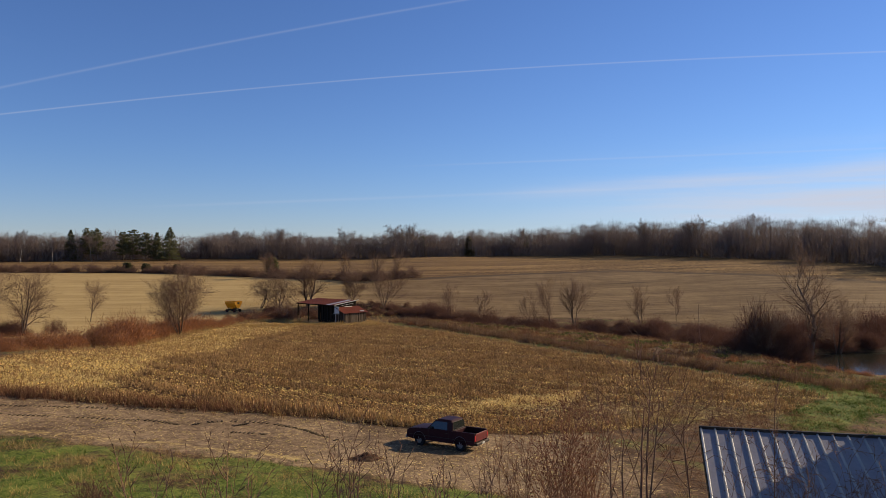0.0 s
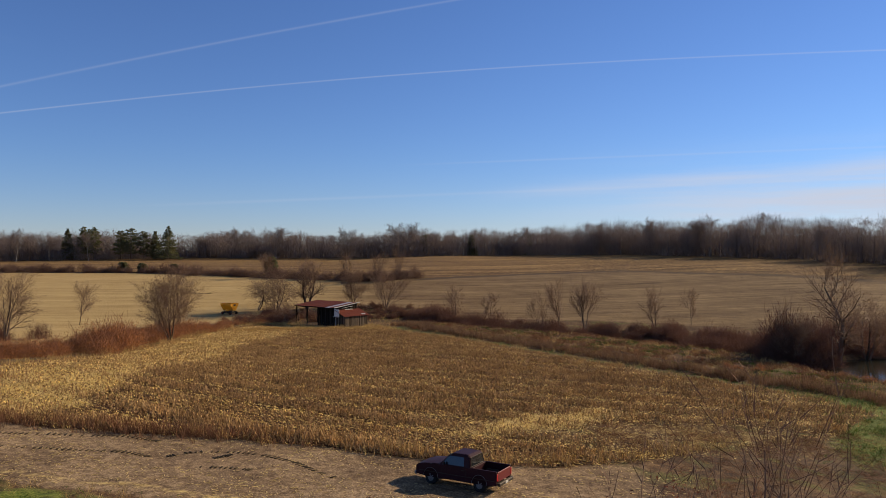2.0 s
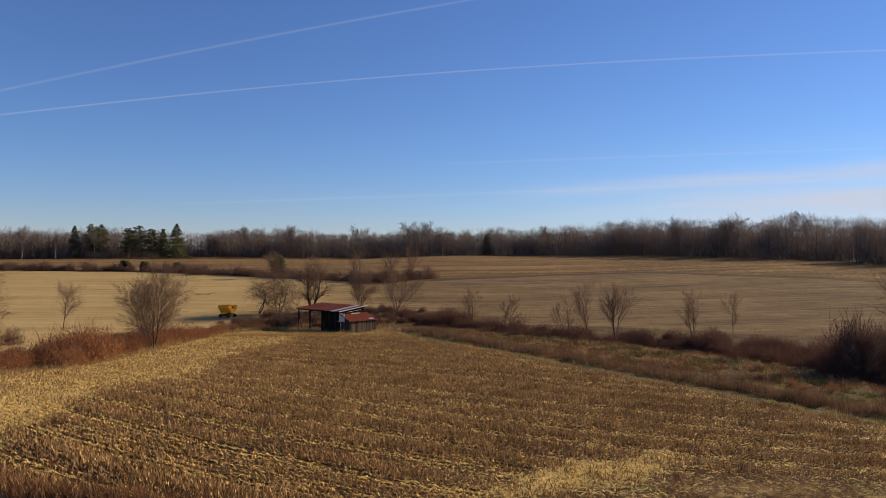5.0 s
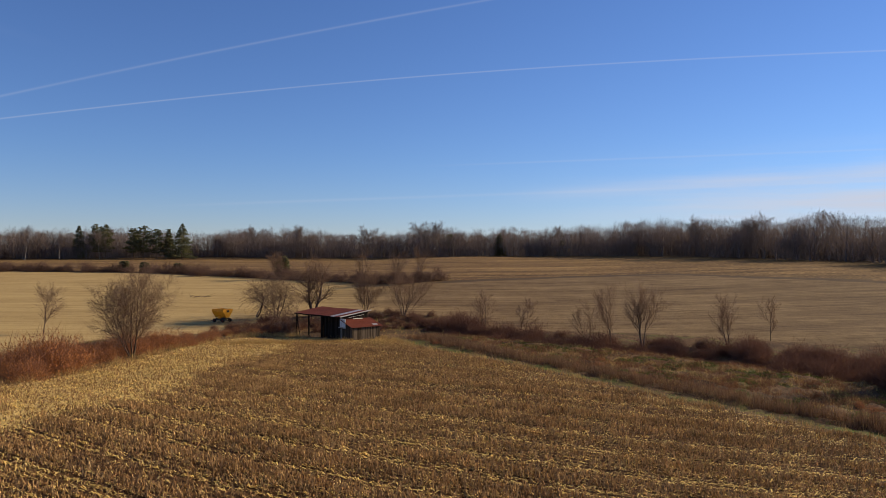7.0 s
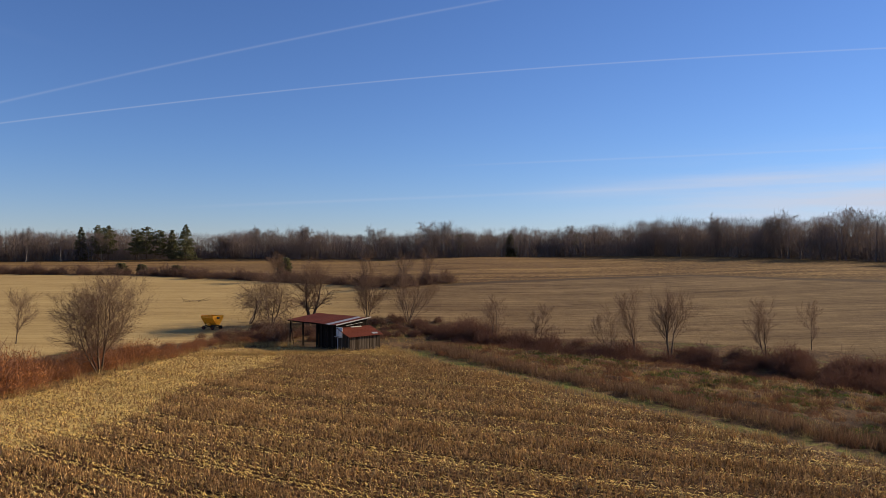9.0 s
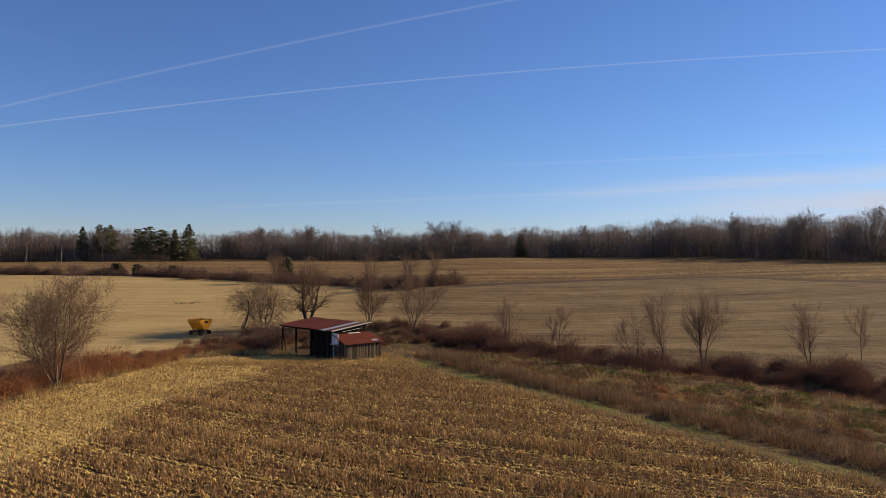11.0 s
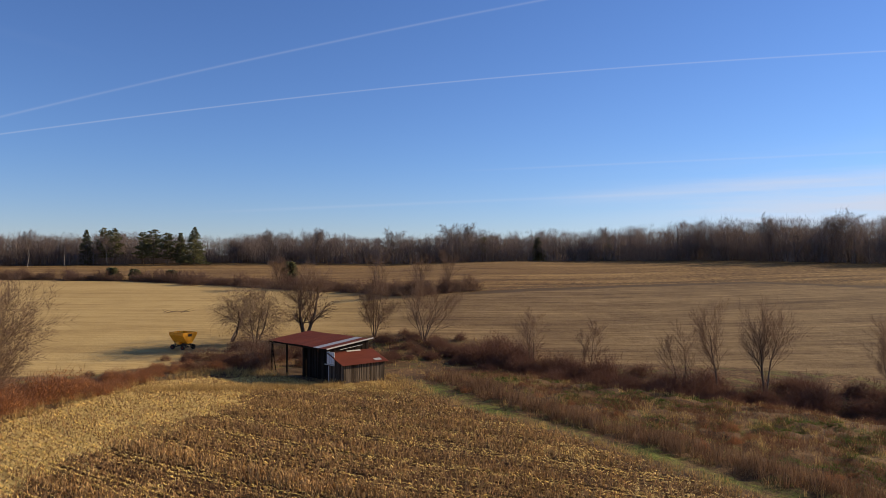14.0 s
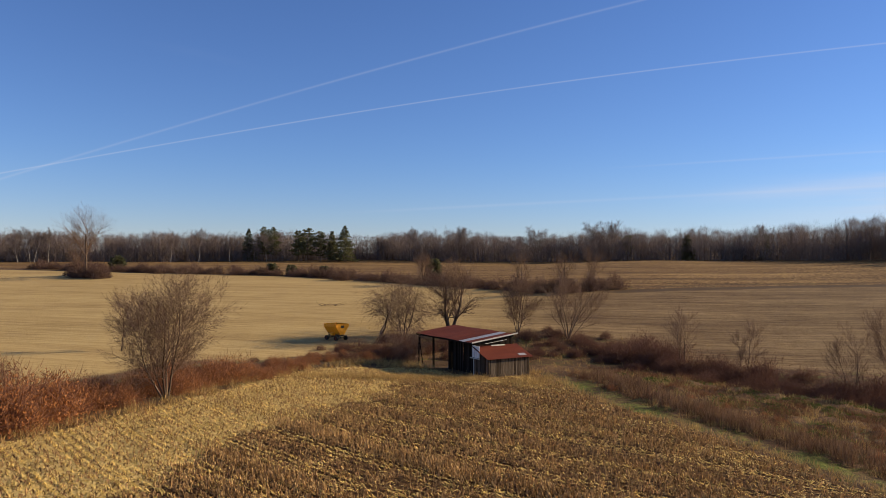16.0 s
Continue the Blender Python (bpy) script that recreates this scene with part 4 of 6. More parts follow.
for seed, x, y, height, r, stems, fan, bare, reach, kind in SAPLINGS:
    tree, arch = kind == "tree", kind == "arching"
    root = bare_tree("sapling", seed, x, y, SAPLING_LABEL[kind], "sapling", "saplings below the flight", twig=M_BRAMBLE if kind == "leafy" else M_SAPLING, height=height, trunk_r=r, spread=0.7 if tree or arch else 0.55, levels=3 if arch else 2, stems=stems, first=bare, min_r=0.014 if tree else 0.011 if kind == "whip" else 0.008, bend=0.12 if arch else 0.06, kids=(1, 1, 1, 1) if arch or tree else (2, 1, 1, 1), steps=(9, 4, 3, 2) if tree else (10, 6, 4, 2), up=0.1, droop=0.28 if arch else 0.0, fan=fan, reach=reach, fine=0.7)
    if kind == "leafy":
        rng = random.Random(seed)
        rows = []
        for _ in range(600):
            a, h = rng.uniform(0, 6.283), height * rng.uniform(0.35, 0.95)
            d = abs(rng.gauss(0, 0.45)) * (0.4 + 0.6 * h / height)
            o = Vector((d * math.cos(a), d * math.sin(a), h))
            t = Vector((rng.gauss(0, 1), rng.gauss(0, 1), rng.gauss(-0.5, 0.8))).normalized() * rng.uniform(0.05, 0.1)
            rows.append((*o, *(o + t), 0.02, 0.0))
        tagged(part_of("withered_leaves", mesh_of("withered_leaves", *slivers(rows, seed), M_WITHERED), root, "small withered red-brown leaves"), kind="stuff")
bush("drab", -13.6, 29.0, 0.75, 1.5, 20, 1)
bush("drab", -12.6, 28.4, 0.55, 1.3, 120, 2)

# dead branches lying on the tilled field and by the creek
def branch_pile(x, y, seed, spread, rise, count, label):
    rng = random.Random(seed)
    root = thing("branch_pile", pose(x, y, float(ground(x, y))), label, "branches")
    for _ in range(count):
        a = rng.uniform(0, 6.283)
        p = Vector((rng.gauss(0, spread * 0.3), rng.gauss(0, spread * 0.3), rng.uniform(0.03, 0.25) * rise))
        rows = []
        d = Vector((math.cos(a), math.sin(a), rng.uniform(0.0, 0.5) * rise)).normalized()
        for i in range(4):
            q = p + d * spread * rng.uniform(0.22, 0.35)
            rows.append((*p, *q, 0.06 * (1 - i * 0.22), 0.06 * (0.78 - i * 0.22)))
            d = (d + Vector((rng.gauss(0, 0.25), rng.gauss(0, 0.25), rng.gauss(-0.05, 0.15)))).normalized()
            p = Vector((q.x, q.y, max(q.z, 0.03)))
        part_of("branch", mesh_of("branch", *tubes(rows, 4), M_BARK), root)


branch_pile(-69.2, 217.8, 91, 2.6, 0.4, 9, "dead branches lying on the tilled field")
branch_pile(37.5, 154.0, 92, 2.6, 1.4, 12, "fallen grey branches beside the creek")

# ---- far woods ----
WOOD_EDGE = np.array([(-460, 380), (-330, 425), (-265, 446), (-180, 484), (-60, 472), (20, 442), (56, 402), (110, 332), (141, 290), (156, 230), (175, 150), (205, 60)], float)


def build_woods():
    g = np.random.RandomState(5)
    run = np.r_[0, np.cumsum(np.linalg.norm(np.diff(WOOD_EDGE, axis=0), axis=1))]

    def behind(count, deepest, power):
        s = g.uniform(0.07, 0.82, count) * run[-1]
        x, y = np.interp(s, run, WOOD_EDGE[:, 0]), np.interp(s, run, WOOD_EDGE[:, 1])
        ahead = np.stack([np.interp(s + 4, run, WOOD_EDGE[:, 0]) - x, np.interp(s + 4, run, WOOD_EDGE[:, 1]) - y], 1)
        ahead /= np.maximum(np.linalg.norm(ahead, axis=1, keepdims=True), 1e-6)
        back = g.uniform(0, 1, count) ** power * deepest
        return x - ahead[:, 1] * back, y + ahead[:, 0] * back

    pieces = []
    # tall trees: a trunk, rising limbs and rounded sprays of fine twigs at their ends
    x, y = behind(1560, 75, 1.25)
    tall = np.interp(x, [-400, -100, 60, 120, 200], [1.12, 0.96, 0.94, 0.98, 1.0]) * g.uniform(0.72, 1.1, len(x)) * (1 + 0.1 * np.sin(x * 0.06) * np.sin(y * 0.045))
    near = x > 20
    for i in range(12):
        rng = random.Random(100 + i)
        close = i >= 6
        lean = rng.uniform(-0.5, 0.5)
        bole, limbs, twigs = [(0, 0, -0.4, lean * 0.5, 0.1, 6.5, 0.27, 0.19), (lean * 0.5, 0.1, 6.5, lean, 0.2, 13.0, 0.19, 0.05)], [], []
        wide, top = rng.uniform(3.0, 4.4), rng.uniform(13.6, 15.6)
        for _ in range(20):
            a, k = rng.uniform(0, 6.283), rng.uniform(0.25, 1.0)
            z = rng.uniform(5.0, top)
            dome = math.sqrt(max(0.05, 1 - ((z - 8.6) / (top - 8.0)) ** 2))
            e = Vector((lean + math.cos(a) * wide * k * dome, math.sin(a) * wide * k * dome, z))
            limbs.append((lean * 0.5, 0.1, max(2.5, z - 3.2 - 1.6 * k), *e, 0.075, 0.03))
            for _ in range(30 if close else 17):
                o = e + Vector((rng.gauss(0, 0.75), rng.gauss(0, 0.75), rng.gauss(-0.3, 0.7)))
                t = Vector((math.cos(a) * 0.5 * k + rng.gauss(0, 0.45), math.sin(a) * 0.5 * k + rng.gauss(0, 0.45), 0.75 + rng.gauss(0, 0.35)))
                twigs.append((*o, *(o + t * rng.uniform(0.8, 1.7)), 0.036 if close else 0.055, 0.0))
        v, f = joined(halved(*tubes(bole, 3)), slivers(limbs, i), slivers(twigs, i))
        k = (near == close) & (np.arange(len(x)) % 6 == i % 6)
        girth = g.uniform(0.9, 1.45, k.sum())
        pieces.append(scattered(v, f, on_ground(x[k], y[k], 0.2), g.uniform(0, 6.28, k.sum()), np.stack([tall[k] * girth, tall[k] * girth, tall[k]], 1)))
    # undergrowth
    x, y = behind(1500, 80, 1.1)
    for i in range(4):
        rng = random.Random(200 + i)
        rows = []
        for _ in range(90):
            o = Vector((rng.gauss(0, 1.7), rng.gauss(0, 1.7), rng.uniform(-0.2, 4.0)))
            d = Vector((rng.gauss(0, 0.5), rng.gauss(0, 0.5), 1.0))
            rows.append((*o, *(o + d * rng.uniform(1.0, 2.4)), 0.1, 0.0))
        v, f = slivers(rows, i)
        k = np.arange(len(x)) % 4 == i
        pieces.append(scattered(v, f, on_ground(x[k], y[k], 0.2), g.uniform(0, 6.28, k.sum()), g.uniform(0.7, 1.7, k.sum())))
    ob = new("far_woods", mesh_of("far_woods", *joined(*pieces), M_HAZED_BARK))
    tagged(ob, "dense leafless brown woods beyond the fields", "woods", kind="stuff")


build_woods()
EVERGREENS = [
    # seed, x, y, height of the top above sea level of the scene, half-width, kind
    (61, -235.0, 468.0, 31.6, 6.5, "spruce"), (62, -225.5, 470.0, 32.6, 6.5, "pine"), (63, -218.5, 468.0, 32.4, 7.2, "pine"),
    (64, -201.5, 468.0, 29.9, 7.8, "pine"), (65, -194.4, 466.0, 31.8, 9.1, "pine"), (72, -187.0, 468.0, 29.6, 7.2, "pine"),
    (67, -180.5, 470.0, 29.9, 5.9, "spruce"), (66, -170.7, 466.0, 32.8, 10.4, "spruce"),
    (68, 20.0, 452.0, 26.2, 6.0, "spruce"), (73, 52.0, 421.0, 24.3, 3.4, "spruce"), (75, -9.0, 465.0, 26.6, 5.5, "pine"),
    (69, -66.0, 292.0, 12.9, 2.2, "cedar"), (70, -126.0, 297.0, 11.0, 1.7, "cedar"), (74, -118.0, 296.0, 10.6, 1.5, "cedar"), (76, -104.0, 292.0, 10.2, 1.4, "cedar"), (77, -205.0, 316.0, 13.4, 3.0, "cedar"),
]
EVERGREEN_LABEL = {"spruce": "dark green spruce with drooping layered boughs at the wood's edge", "pine": "ragged dark green pine rising above the bare woods", "cedar": "small rounded dark green cedar in the hedge"}
for seed, x, y, top, w, kind in EVERGREENS:
    spruce(seed, x, y, top - float(ground(x, y)), w, EVERGREEN_LABEL[kind], kind)


# ---- fields ----
def strewn(seed, count, x0, x1, y0, y1, keep):
    """Random places in a rectangle, thinned by the chance that keep(x, y) gives."""
    g = np.random.RandomState(seed)
    x, y = g.uniform(x0, x1, count), g.uniform(y0, y1, count)
    k = g.uniform(0, 1, count) < keep(x, y)
    return g, x[k], y[k]


def field_rows(x):
    """How far a drilled row lies north of its start: the rows bend with the lie of the field."""
    return (x + 30) * (-0.65 + 0.005 * (x + 30))


def build_stubble():
    """Cut stalks in drilled rows, each a stub with torn leaves."""
    g = np.random.RandomState(3)
    v, u = np.meshgrid(np.arange(35, 186, 0.76), np.arange(-62, 45, 0.055))
    # some rows stand thick, others were run down
    row = np.broadcast_to(np.random.RandomState(31).uniform(0.3, 1.2, v.shape[1]), v.shape).ravel()
    v, u = v.ravel(), u.ravel()
    u = u + g.normal(0, 0.08, len(u))
    wheel = 1 - 0.9 * np.exp(-((v % 5.1 - 2.55) / 0.85) ** 2)
    v = v + g.normal(0, 0.05, len(u)) + 0.05 * np.sin(u * 0.5 + v)
    p = np.stack([u, v + field_rows(u)], 1)
    z = zones(p[:, 0], p[:, 1])
    bare = 0.82 + 0.4 * np.sin(p[:, 0] * 0.45 + 1.7 * np.sin(p[:, 1] * 0.21)) * np.sin(p[:, 1] * 0.37)
    keep = g.uniform(0, 1, len(p)) < z["stubble"] * (1 - 0.85 * np.minimum(1, z["straw"] * 1.2)) * bare * row * wheel * (1 - 0.8 * np.exp(-((p[:, 0] + 1) / 5) ** 2 - ((p[:, 1] - 83) / 1.2) ** 2))
    p, row = p[keep], row[keep]
    n = len(p)
    w = 0.02
    stalk = np.array([(-w, 0, -0.05), (w, 0, -0.05), (w * 0.7, 0.03, 0.42), (-w * 0.8, 0.03, 0.4), (0, -w, -0.05), (0, w, -0.05), (0.02, w * 0.8, 0.36), (0.02, -w * 0.7, 0.44)])
    leaf = np.array([(0, 0, 0.3), (0.045, 0.025, 0.4), (0.13, 0.02, 0.14), (0.05, -0.025, 0.28), (0, 0, 0.16), (-0.05, 0.03, 0.24), (-0.14, -0.02, 0.04), (-0.05, -0.03, 0.13)])
    shape = np.concatenate([stalk, leaf]), np.arange(16).reshape(4, 4)
    sc = np.stack([g.uniform(0.6, 1.3, n), g.uniform(0.6, 1.3, n), g.uniform(0.5, 1.25, n)], 1)
    sc[:, 2] *= 0.5 + 0.6 * row
    sc[:, 2] *= 1 - 0.7 * np.exp(-((p[:, 0] + 24) / 13) ** 4 - ((p[:, 1] - 149.5) / 6) ** 2)
    sc[:, 2] *= 1 + 0.4 * np.exp(-((p[:, 1] - near_edge(p[:, 0]) - 1) / 2.5) ** 2)
    out = scattered(*shape, on_ground(p[:, 0], p[:, 1]), g.uniform(0, 6.28, n), sc, g.normal(0, 0.2, (n, 2)))
    tagged(new("corn_stubble", mesh_of("corn_stubble", *out, M_STALK)), "rows of brown cut corn stalks with torn leaves", "corn stubble", kind="stuff")


def build_litter():
    """Husks: strewn at random on the flattened strip, and in windrows between the drilled rows."""
    def keep(x, y):
        z = zones(x, y)
        return np.clip(z["stubble"] * (0.02 + 0.85 * z["straw"]), 0, 1)

    def windrow(x, y):
        run = y - field_rows(x)
        gap = 0.5 + 0.5 * np.sin(run * 2 * np.pi / 0.76 + 1.6)
        band = 0.5 - 0.5 * np.cos(run * 2 * np.pi / 5.1 + 0.4 * np.sin(x * 0.13))
        patch = lumps(x, y, 5.0, 6.0)
        # single rows lie full of husks
        thick = np.random.RandomState(32).uniform(0, 1, 400)[np.clip(run / 0.76, 0, 399).astype(int)]
        return np.clip(zones(x, y)["stubble"] * gap ** 4 * (0.1 + 1.5 * thick ** 3 + 1.0 * band ** 4 + 0.3 * patch ** 2), 0, 1)

    husk = np.array([(-0.2, -0.03, 0.02), (0.0, -0.04, 0.1), (0.2, -0.012, 0.03), (0.2, 0.012, 0.03), (0.0, 0.035, 0.1), (-0.2, 0.03, 0.02)])
    quads = np.array([(0, 1, 4, 5), (1, 2, 3, 4)])
    g, x, y = strewn(4, 330000, -62, 42, 50, 162, keep)
    n = len(x)
    out = scattered(husk, quads, on_ground(x, y), g.uniform(0, 6.28, n), np.stack([g.uniform(0.5, 1.5, n), g.uniform(0.6, 1.5, n), g.uniform(0.2, 1.3, n)], 1))
    tagged(new("flattened_husks", mesh_of("flattened_husks", *out, M_HUSK)), "golden carpet of flattened corn husks along the field's edge", "husks", kind="stuff")
    g, x, y = strewn(44, 380000, -48, 42, 50, 160, windrow)
    n = len(x)
    along = np.arctan(-0.65 + 0.01 * (x + 30))
    out = scattered(husk, quads, on_ground(x, y), along + g.normal(0, 0.5, n), np.stack([g.uniform(0.7, 1.8, n), g.uniform(0.6, 1.3, n), g.uniform(0.4, 2.0, n)], 1))
    tagged(new("husk_litter", mesh_of("husk_litter", *out, M_STRAW)), "pale dry corn husks and leaves strewn on the field", "husks", kind="stuff")


def blades(seed, count, height, width, material, name, label, area, keep, stems=7, lean=0.35):
    g, x, y = strewn(seed, count, *area, keep)
    n = len(x)
    pieces = []
    for k in range(3):
        rng = random.Random(seed * 10 + k)
        rows = []
        for _ in range(stems):
            o = Vector((rng.gauss(0, 0.16), rng.gauss(0, 0.16), -0.05))
            d = Vector((rng.gauss(0, lean), rng.gauss(0, lean), 1.0)).normalized()
            h = rng.uniform(0.55, 1.05)
            rows.append((*o, *(o + d * h), width, width * 0.3))
        v, f = ribbons(rows, seed + k)
        m = np.arange(n) % 3 == k
        sc = height * g.uniform(0.55, 1.3, m.sum())
        pieces.append(scattered(v, f, on_ground(x[m], y[m]), g.uniform(0, 6.28, m.sum()), np.stack([0.5 + 0.5 * sc, 0.5 + 0.5 * sc, sc], 1)))
    tagged(new(name, mesh_of(name, *joined(*pieces), material)), label, "grass", kind="stuff")


def bank(x, y):
    """The rough slope between the field and the creek."""
    d = x - right_edge(np.clip(y, 64, 160))
    return smooth(3.5, 6, d) * (1 - smooth(-4, 3, y - creek_y(x))) * (1 - smooth(52, 58, x)) * smooth(78, 90, y + 0.4 * x - 10)


def build_torn_leaves():
    g, x, y = strewn(6, 260000, -48, 42, 50, 162, lambda x, y: zones(x, y)["stubble"] * (0.1 + 0.9 * (0.5 - 0.5 * np.sin((y - field_rows(x)) * 2 * np.pi / 0.76 + 1.6)) ** 2))
    n = len(x)
    scrap = np.array([(-0.15, -0.02, 0.0), (0.02, -0.035, 0.12), (0.15, 0.0, 0.04), (0.0, 0.03, 0.1)])
    out = scattered(scrap, np.array([(0, 1, 2, 3)]), on_ground(x, y), g.uniform(0, 6.28, n), np.stack([g.uniform(0.5, 1.4, n), g.uniform(0.5, 1.2, n), g.uniform(0.4, 2.4, n)], 1))
    tagged(new("torn_leaves", mesh_of("torn_leaves", *out, M_TORNLEAF)), "brown torn corn leaves between the stubble rows", "corn leaves", kind="stuff")


def beside_field(x, y):
    """Metres from the field's eastern edge towards the creek."""
    return x - right_edge(np.clip(y, 64, 160))


def weeds(x, y):
    d = beside_field(x, y)
    return np.exp(-((d - 7.4) / 2.2) ** 4) * (y > 80) * (y < 158) * (0.3 + 0.7 * lumps(x, y, 3.2, 1.0))


build_stubble()
build_litter()
build_torn_leaves()
blades(7, 120000, 1.25, 0.015, M_WEED, "bank_grass", "tall reddish-brown weeds on the creek bank", (-20, 60, 75, 178), weeds)
blades(23, 110000, 0.65, 0.015, M_BROWNGRASS, "bank_weeds", "low reddish-brown weeds on the creek bank", (-20, 60, 75, 178), lambda x, y: 0.8 * bank(x, y) * lumps(x, y, 2.6) ** 1.6)
blades(17, 64000, 0.6, 0.015, M_DRYGRASS, "bank_straw", "matted straw-coloured grass on the creek bank", (-20, 60, 75, 178), lambda x, y: np.clip(0.5 * bank(x, y) * lumps(x, y, 2.2, 2.0) ** 2 + 0.9 * np.exp(-((beside_field(x, y) - 0.7) / 1.0) ** 2) * (y > 70) * (y < 160) * lumps(x, y, 1.6, 2.0), 0, 1))
blades(20, 90000, 0.34, 0.02, M_GREENGRASS, "bank_green", "patches of green grass and moss on the creek bank", (-20, 60, 75, 178), lambda x, y: bank(x, y) * (beside_field(x, y) > 9) * np.clip(2.6 * lumps(x, y, 2.9, 8.0) ** 3 - 0.3, 0, 1), 9, 0.7)
blades(8, 130000, 0.85, 0.016, M_DRYGRASS, "edge_grass", "tall golden dry grass along the field edge and shed", (-62, 45, 45, 190), lambda x, y: (1 - in_shed(x, y)) * np.clip(0.8 * np.exp(-((y - near_edge(x) - 0.6) / 0.8) ** 2) * (x < 22) * lumps(x, y, 1.5) + 0.7 * np.exp(-((x - left_edge(y) + 0.6) / 1.0) ** 2) * (y > 58) * (y < 163) * lumps(x, y, 1.7) + np.exp(-(((x + 13.4) / 2.4) ** 2 + ((y - 149.4) / 2.6) ** 2)) + 0.35 * np.exp(-(((x + 20) / 6) ** 2 + ((y - 150.0 + 0.9 * (x + 20)) / 1.0) ** 2)) + 0.8 * np.exp(-(((x + 30) / 9) ** 2 + ((y - 159) / 2.2) ** 2)) + 0.15 * np.exp(-(((x + 22) / 16) ** 2 + ((y - 178) / 11) ** 2)) * lumps(x, y, 2.0), 0, 1))
blades(22, 9000, 0.62, 0.017, M_DRYGRASS, "shed_grass", "tall golden grass in front of the shed", (-44, -14, 143, 153), lambda x, y: (1 - in_shed(x, y)) * np.exp(-(((x + 30) / 10) ** 4 + ((y - 147.8 - 0.2 * (x + 30)) / 1.7) ** 2)) * (0.35 + 0.65 * lumps(x, y, 1.4, 2.0)), 9, 0.4)
blades(24, 40000, 0.85, 0.016, M_BROWNGRASS, "brown_fringe", "reddish-brown weeds along the near edge of the corn", (-60, 0, 48, 66), lambda x, y: np.exp(-((y - near_edge(x) - 0.4) / 1.0) ** 2) * smooth(-6, -20, x) * (0.3 + 0.7 * lumps(x, y, 2.2, 3.0)))
blades(9, 90000, 0.26, 0.016, M_GREENGRASS, "green_grass", "short green grass on the verge and lane", (-40, 60, 22, 158), lambda x, y: zones(x, y)["green"] * lumps(x, y, 2.4, 1.0))
blades(10, 56000, 0.42, 0.012, M_DRYGRASS, "verge_grass", "straw-coloured grass tufts on the verge", (-40, 58, 22, 92), lambda x, y: np.clip((1 - inside(y - turf_edge(x), 1.0)) + 0.6 * zones(x, y)["green"] * (x > 22), 0, 1) * lumps(x, y, 1.6, 3.0) ** 2.2)
blades(18, 26000, 0.3, 0.014, M_BROWNGRASS, "matted_grass", "flattened brown grass at the field corner", (4, 40, 38, 72), lambda x, y: np.clip(matted(x, y) + 0.6 * smooth(11, 16, x) * (1 - zones(x, y)["stubble"]) * (1 - smooth(28, 36, x - 0.3 * (y - 60))), 0, 1) * lumps(x, y, 1.8, 4.0), 7, 1.1)
blades(21, 9000, 0.24, 0.014, M_DRYGRASS, "pale_matted_grass", "flattened tan grass at the field corner", (4, 36, 52, 72), lambda x, y: matted(x, y) * lumps(x, y, 1.8, 1.0) ** 1.5, 7, 1.1)
blades(19, 11000, 0.45, 0.02, M_GREENGRASS, "lawn_tussocks", "lush green tussocks beside the pond", (24, 60, 46, 92), lambda x, y: smooth(26, 34, x - 0.3 * (y - 60)) * lumps(x, y, 1.6, 7.0) ** 2, 9, 0.6)


def build_lane_straw():
    """Bits of straw and leaf driven into the lane and heaped beside it."""
    def keep(x, y):
        z = zones(x, y)
        return np.clip(0.33 * z["dirt"] * lumps(x, y, 2.6, 6.0) + 0.9 * z["straw"] * (y < 78) * (x > -12), 0, 1)

    g, x, y = strewn(14, 100000, -45, 26, 36, 78, keep)
    n = len(x)
    scrap = np.array([(-0.13, -0.014, 0.012), (0.02, -0.022, 0.03), (0.13, 0.0, 0.015), (0.0, 0.02, 0.03)])
    heap = straw_heap(x, y)
    out = scattered(scrap, np.array([(0, 1, 2, 3)]), on_ground(x, y, 0) + np.stack([0 * x, 0 * x, 0.16 * heap * g.uniform(0, 1, n)], 1), g.uniform(0, 6.28, n), np.stack([g.uniform(0.5, 1.5, n), g.uniform(0.6, 1.6, n), 1 + 8 * heap * g.uniform(0, 1, n)], 1))
    tagged(new("loose_straw", mesh_of("loose_straw", *out, M_HUSK)), "loose bits of straw on the lane and beside the corn", "straw", kind="stuff")


build_lane_straw()


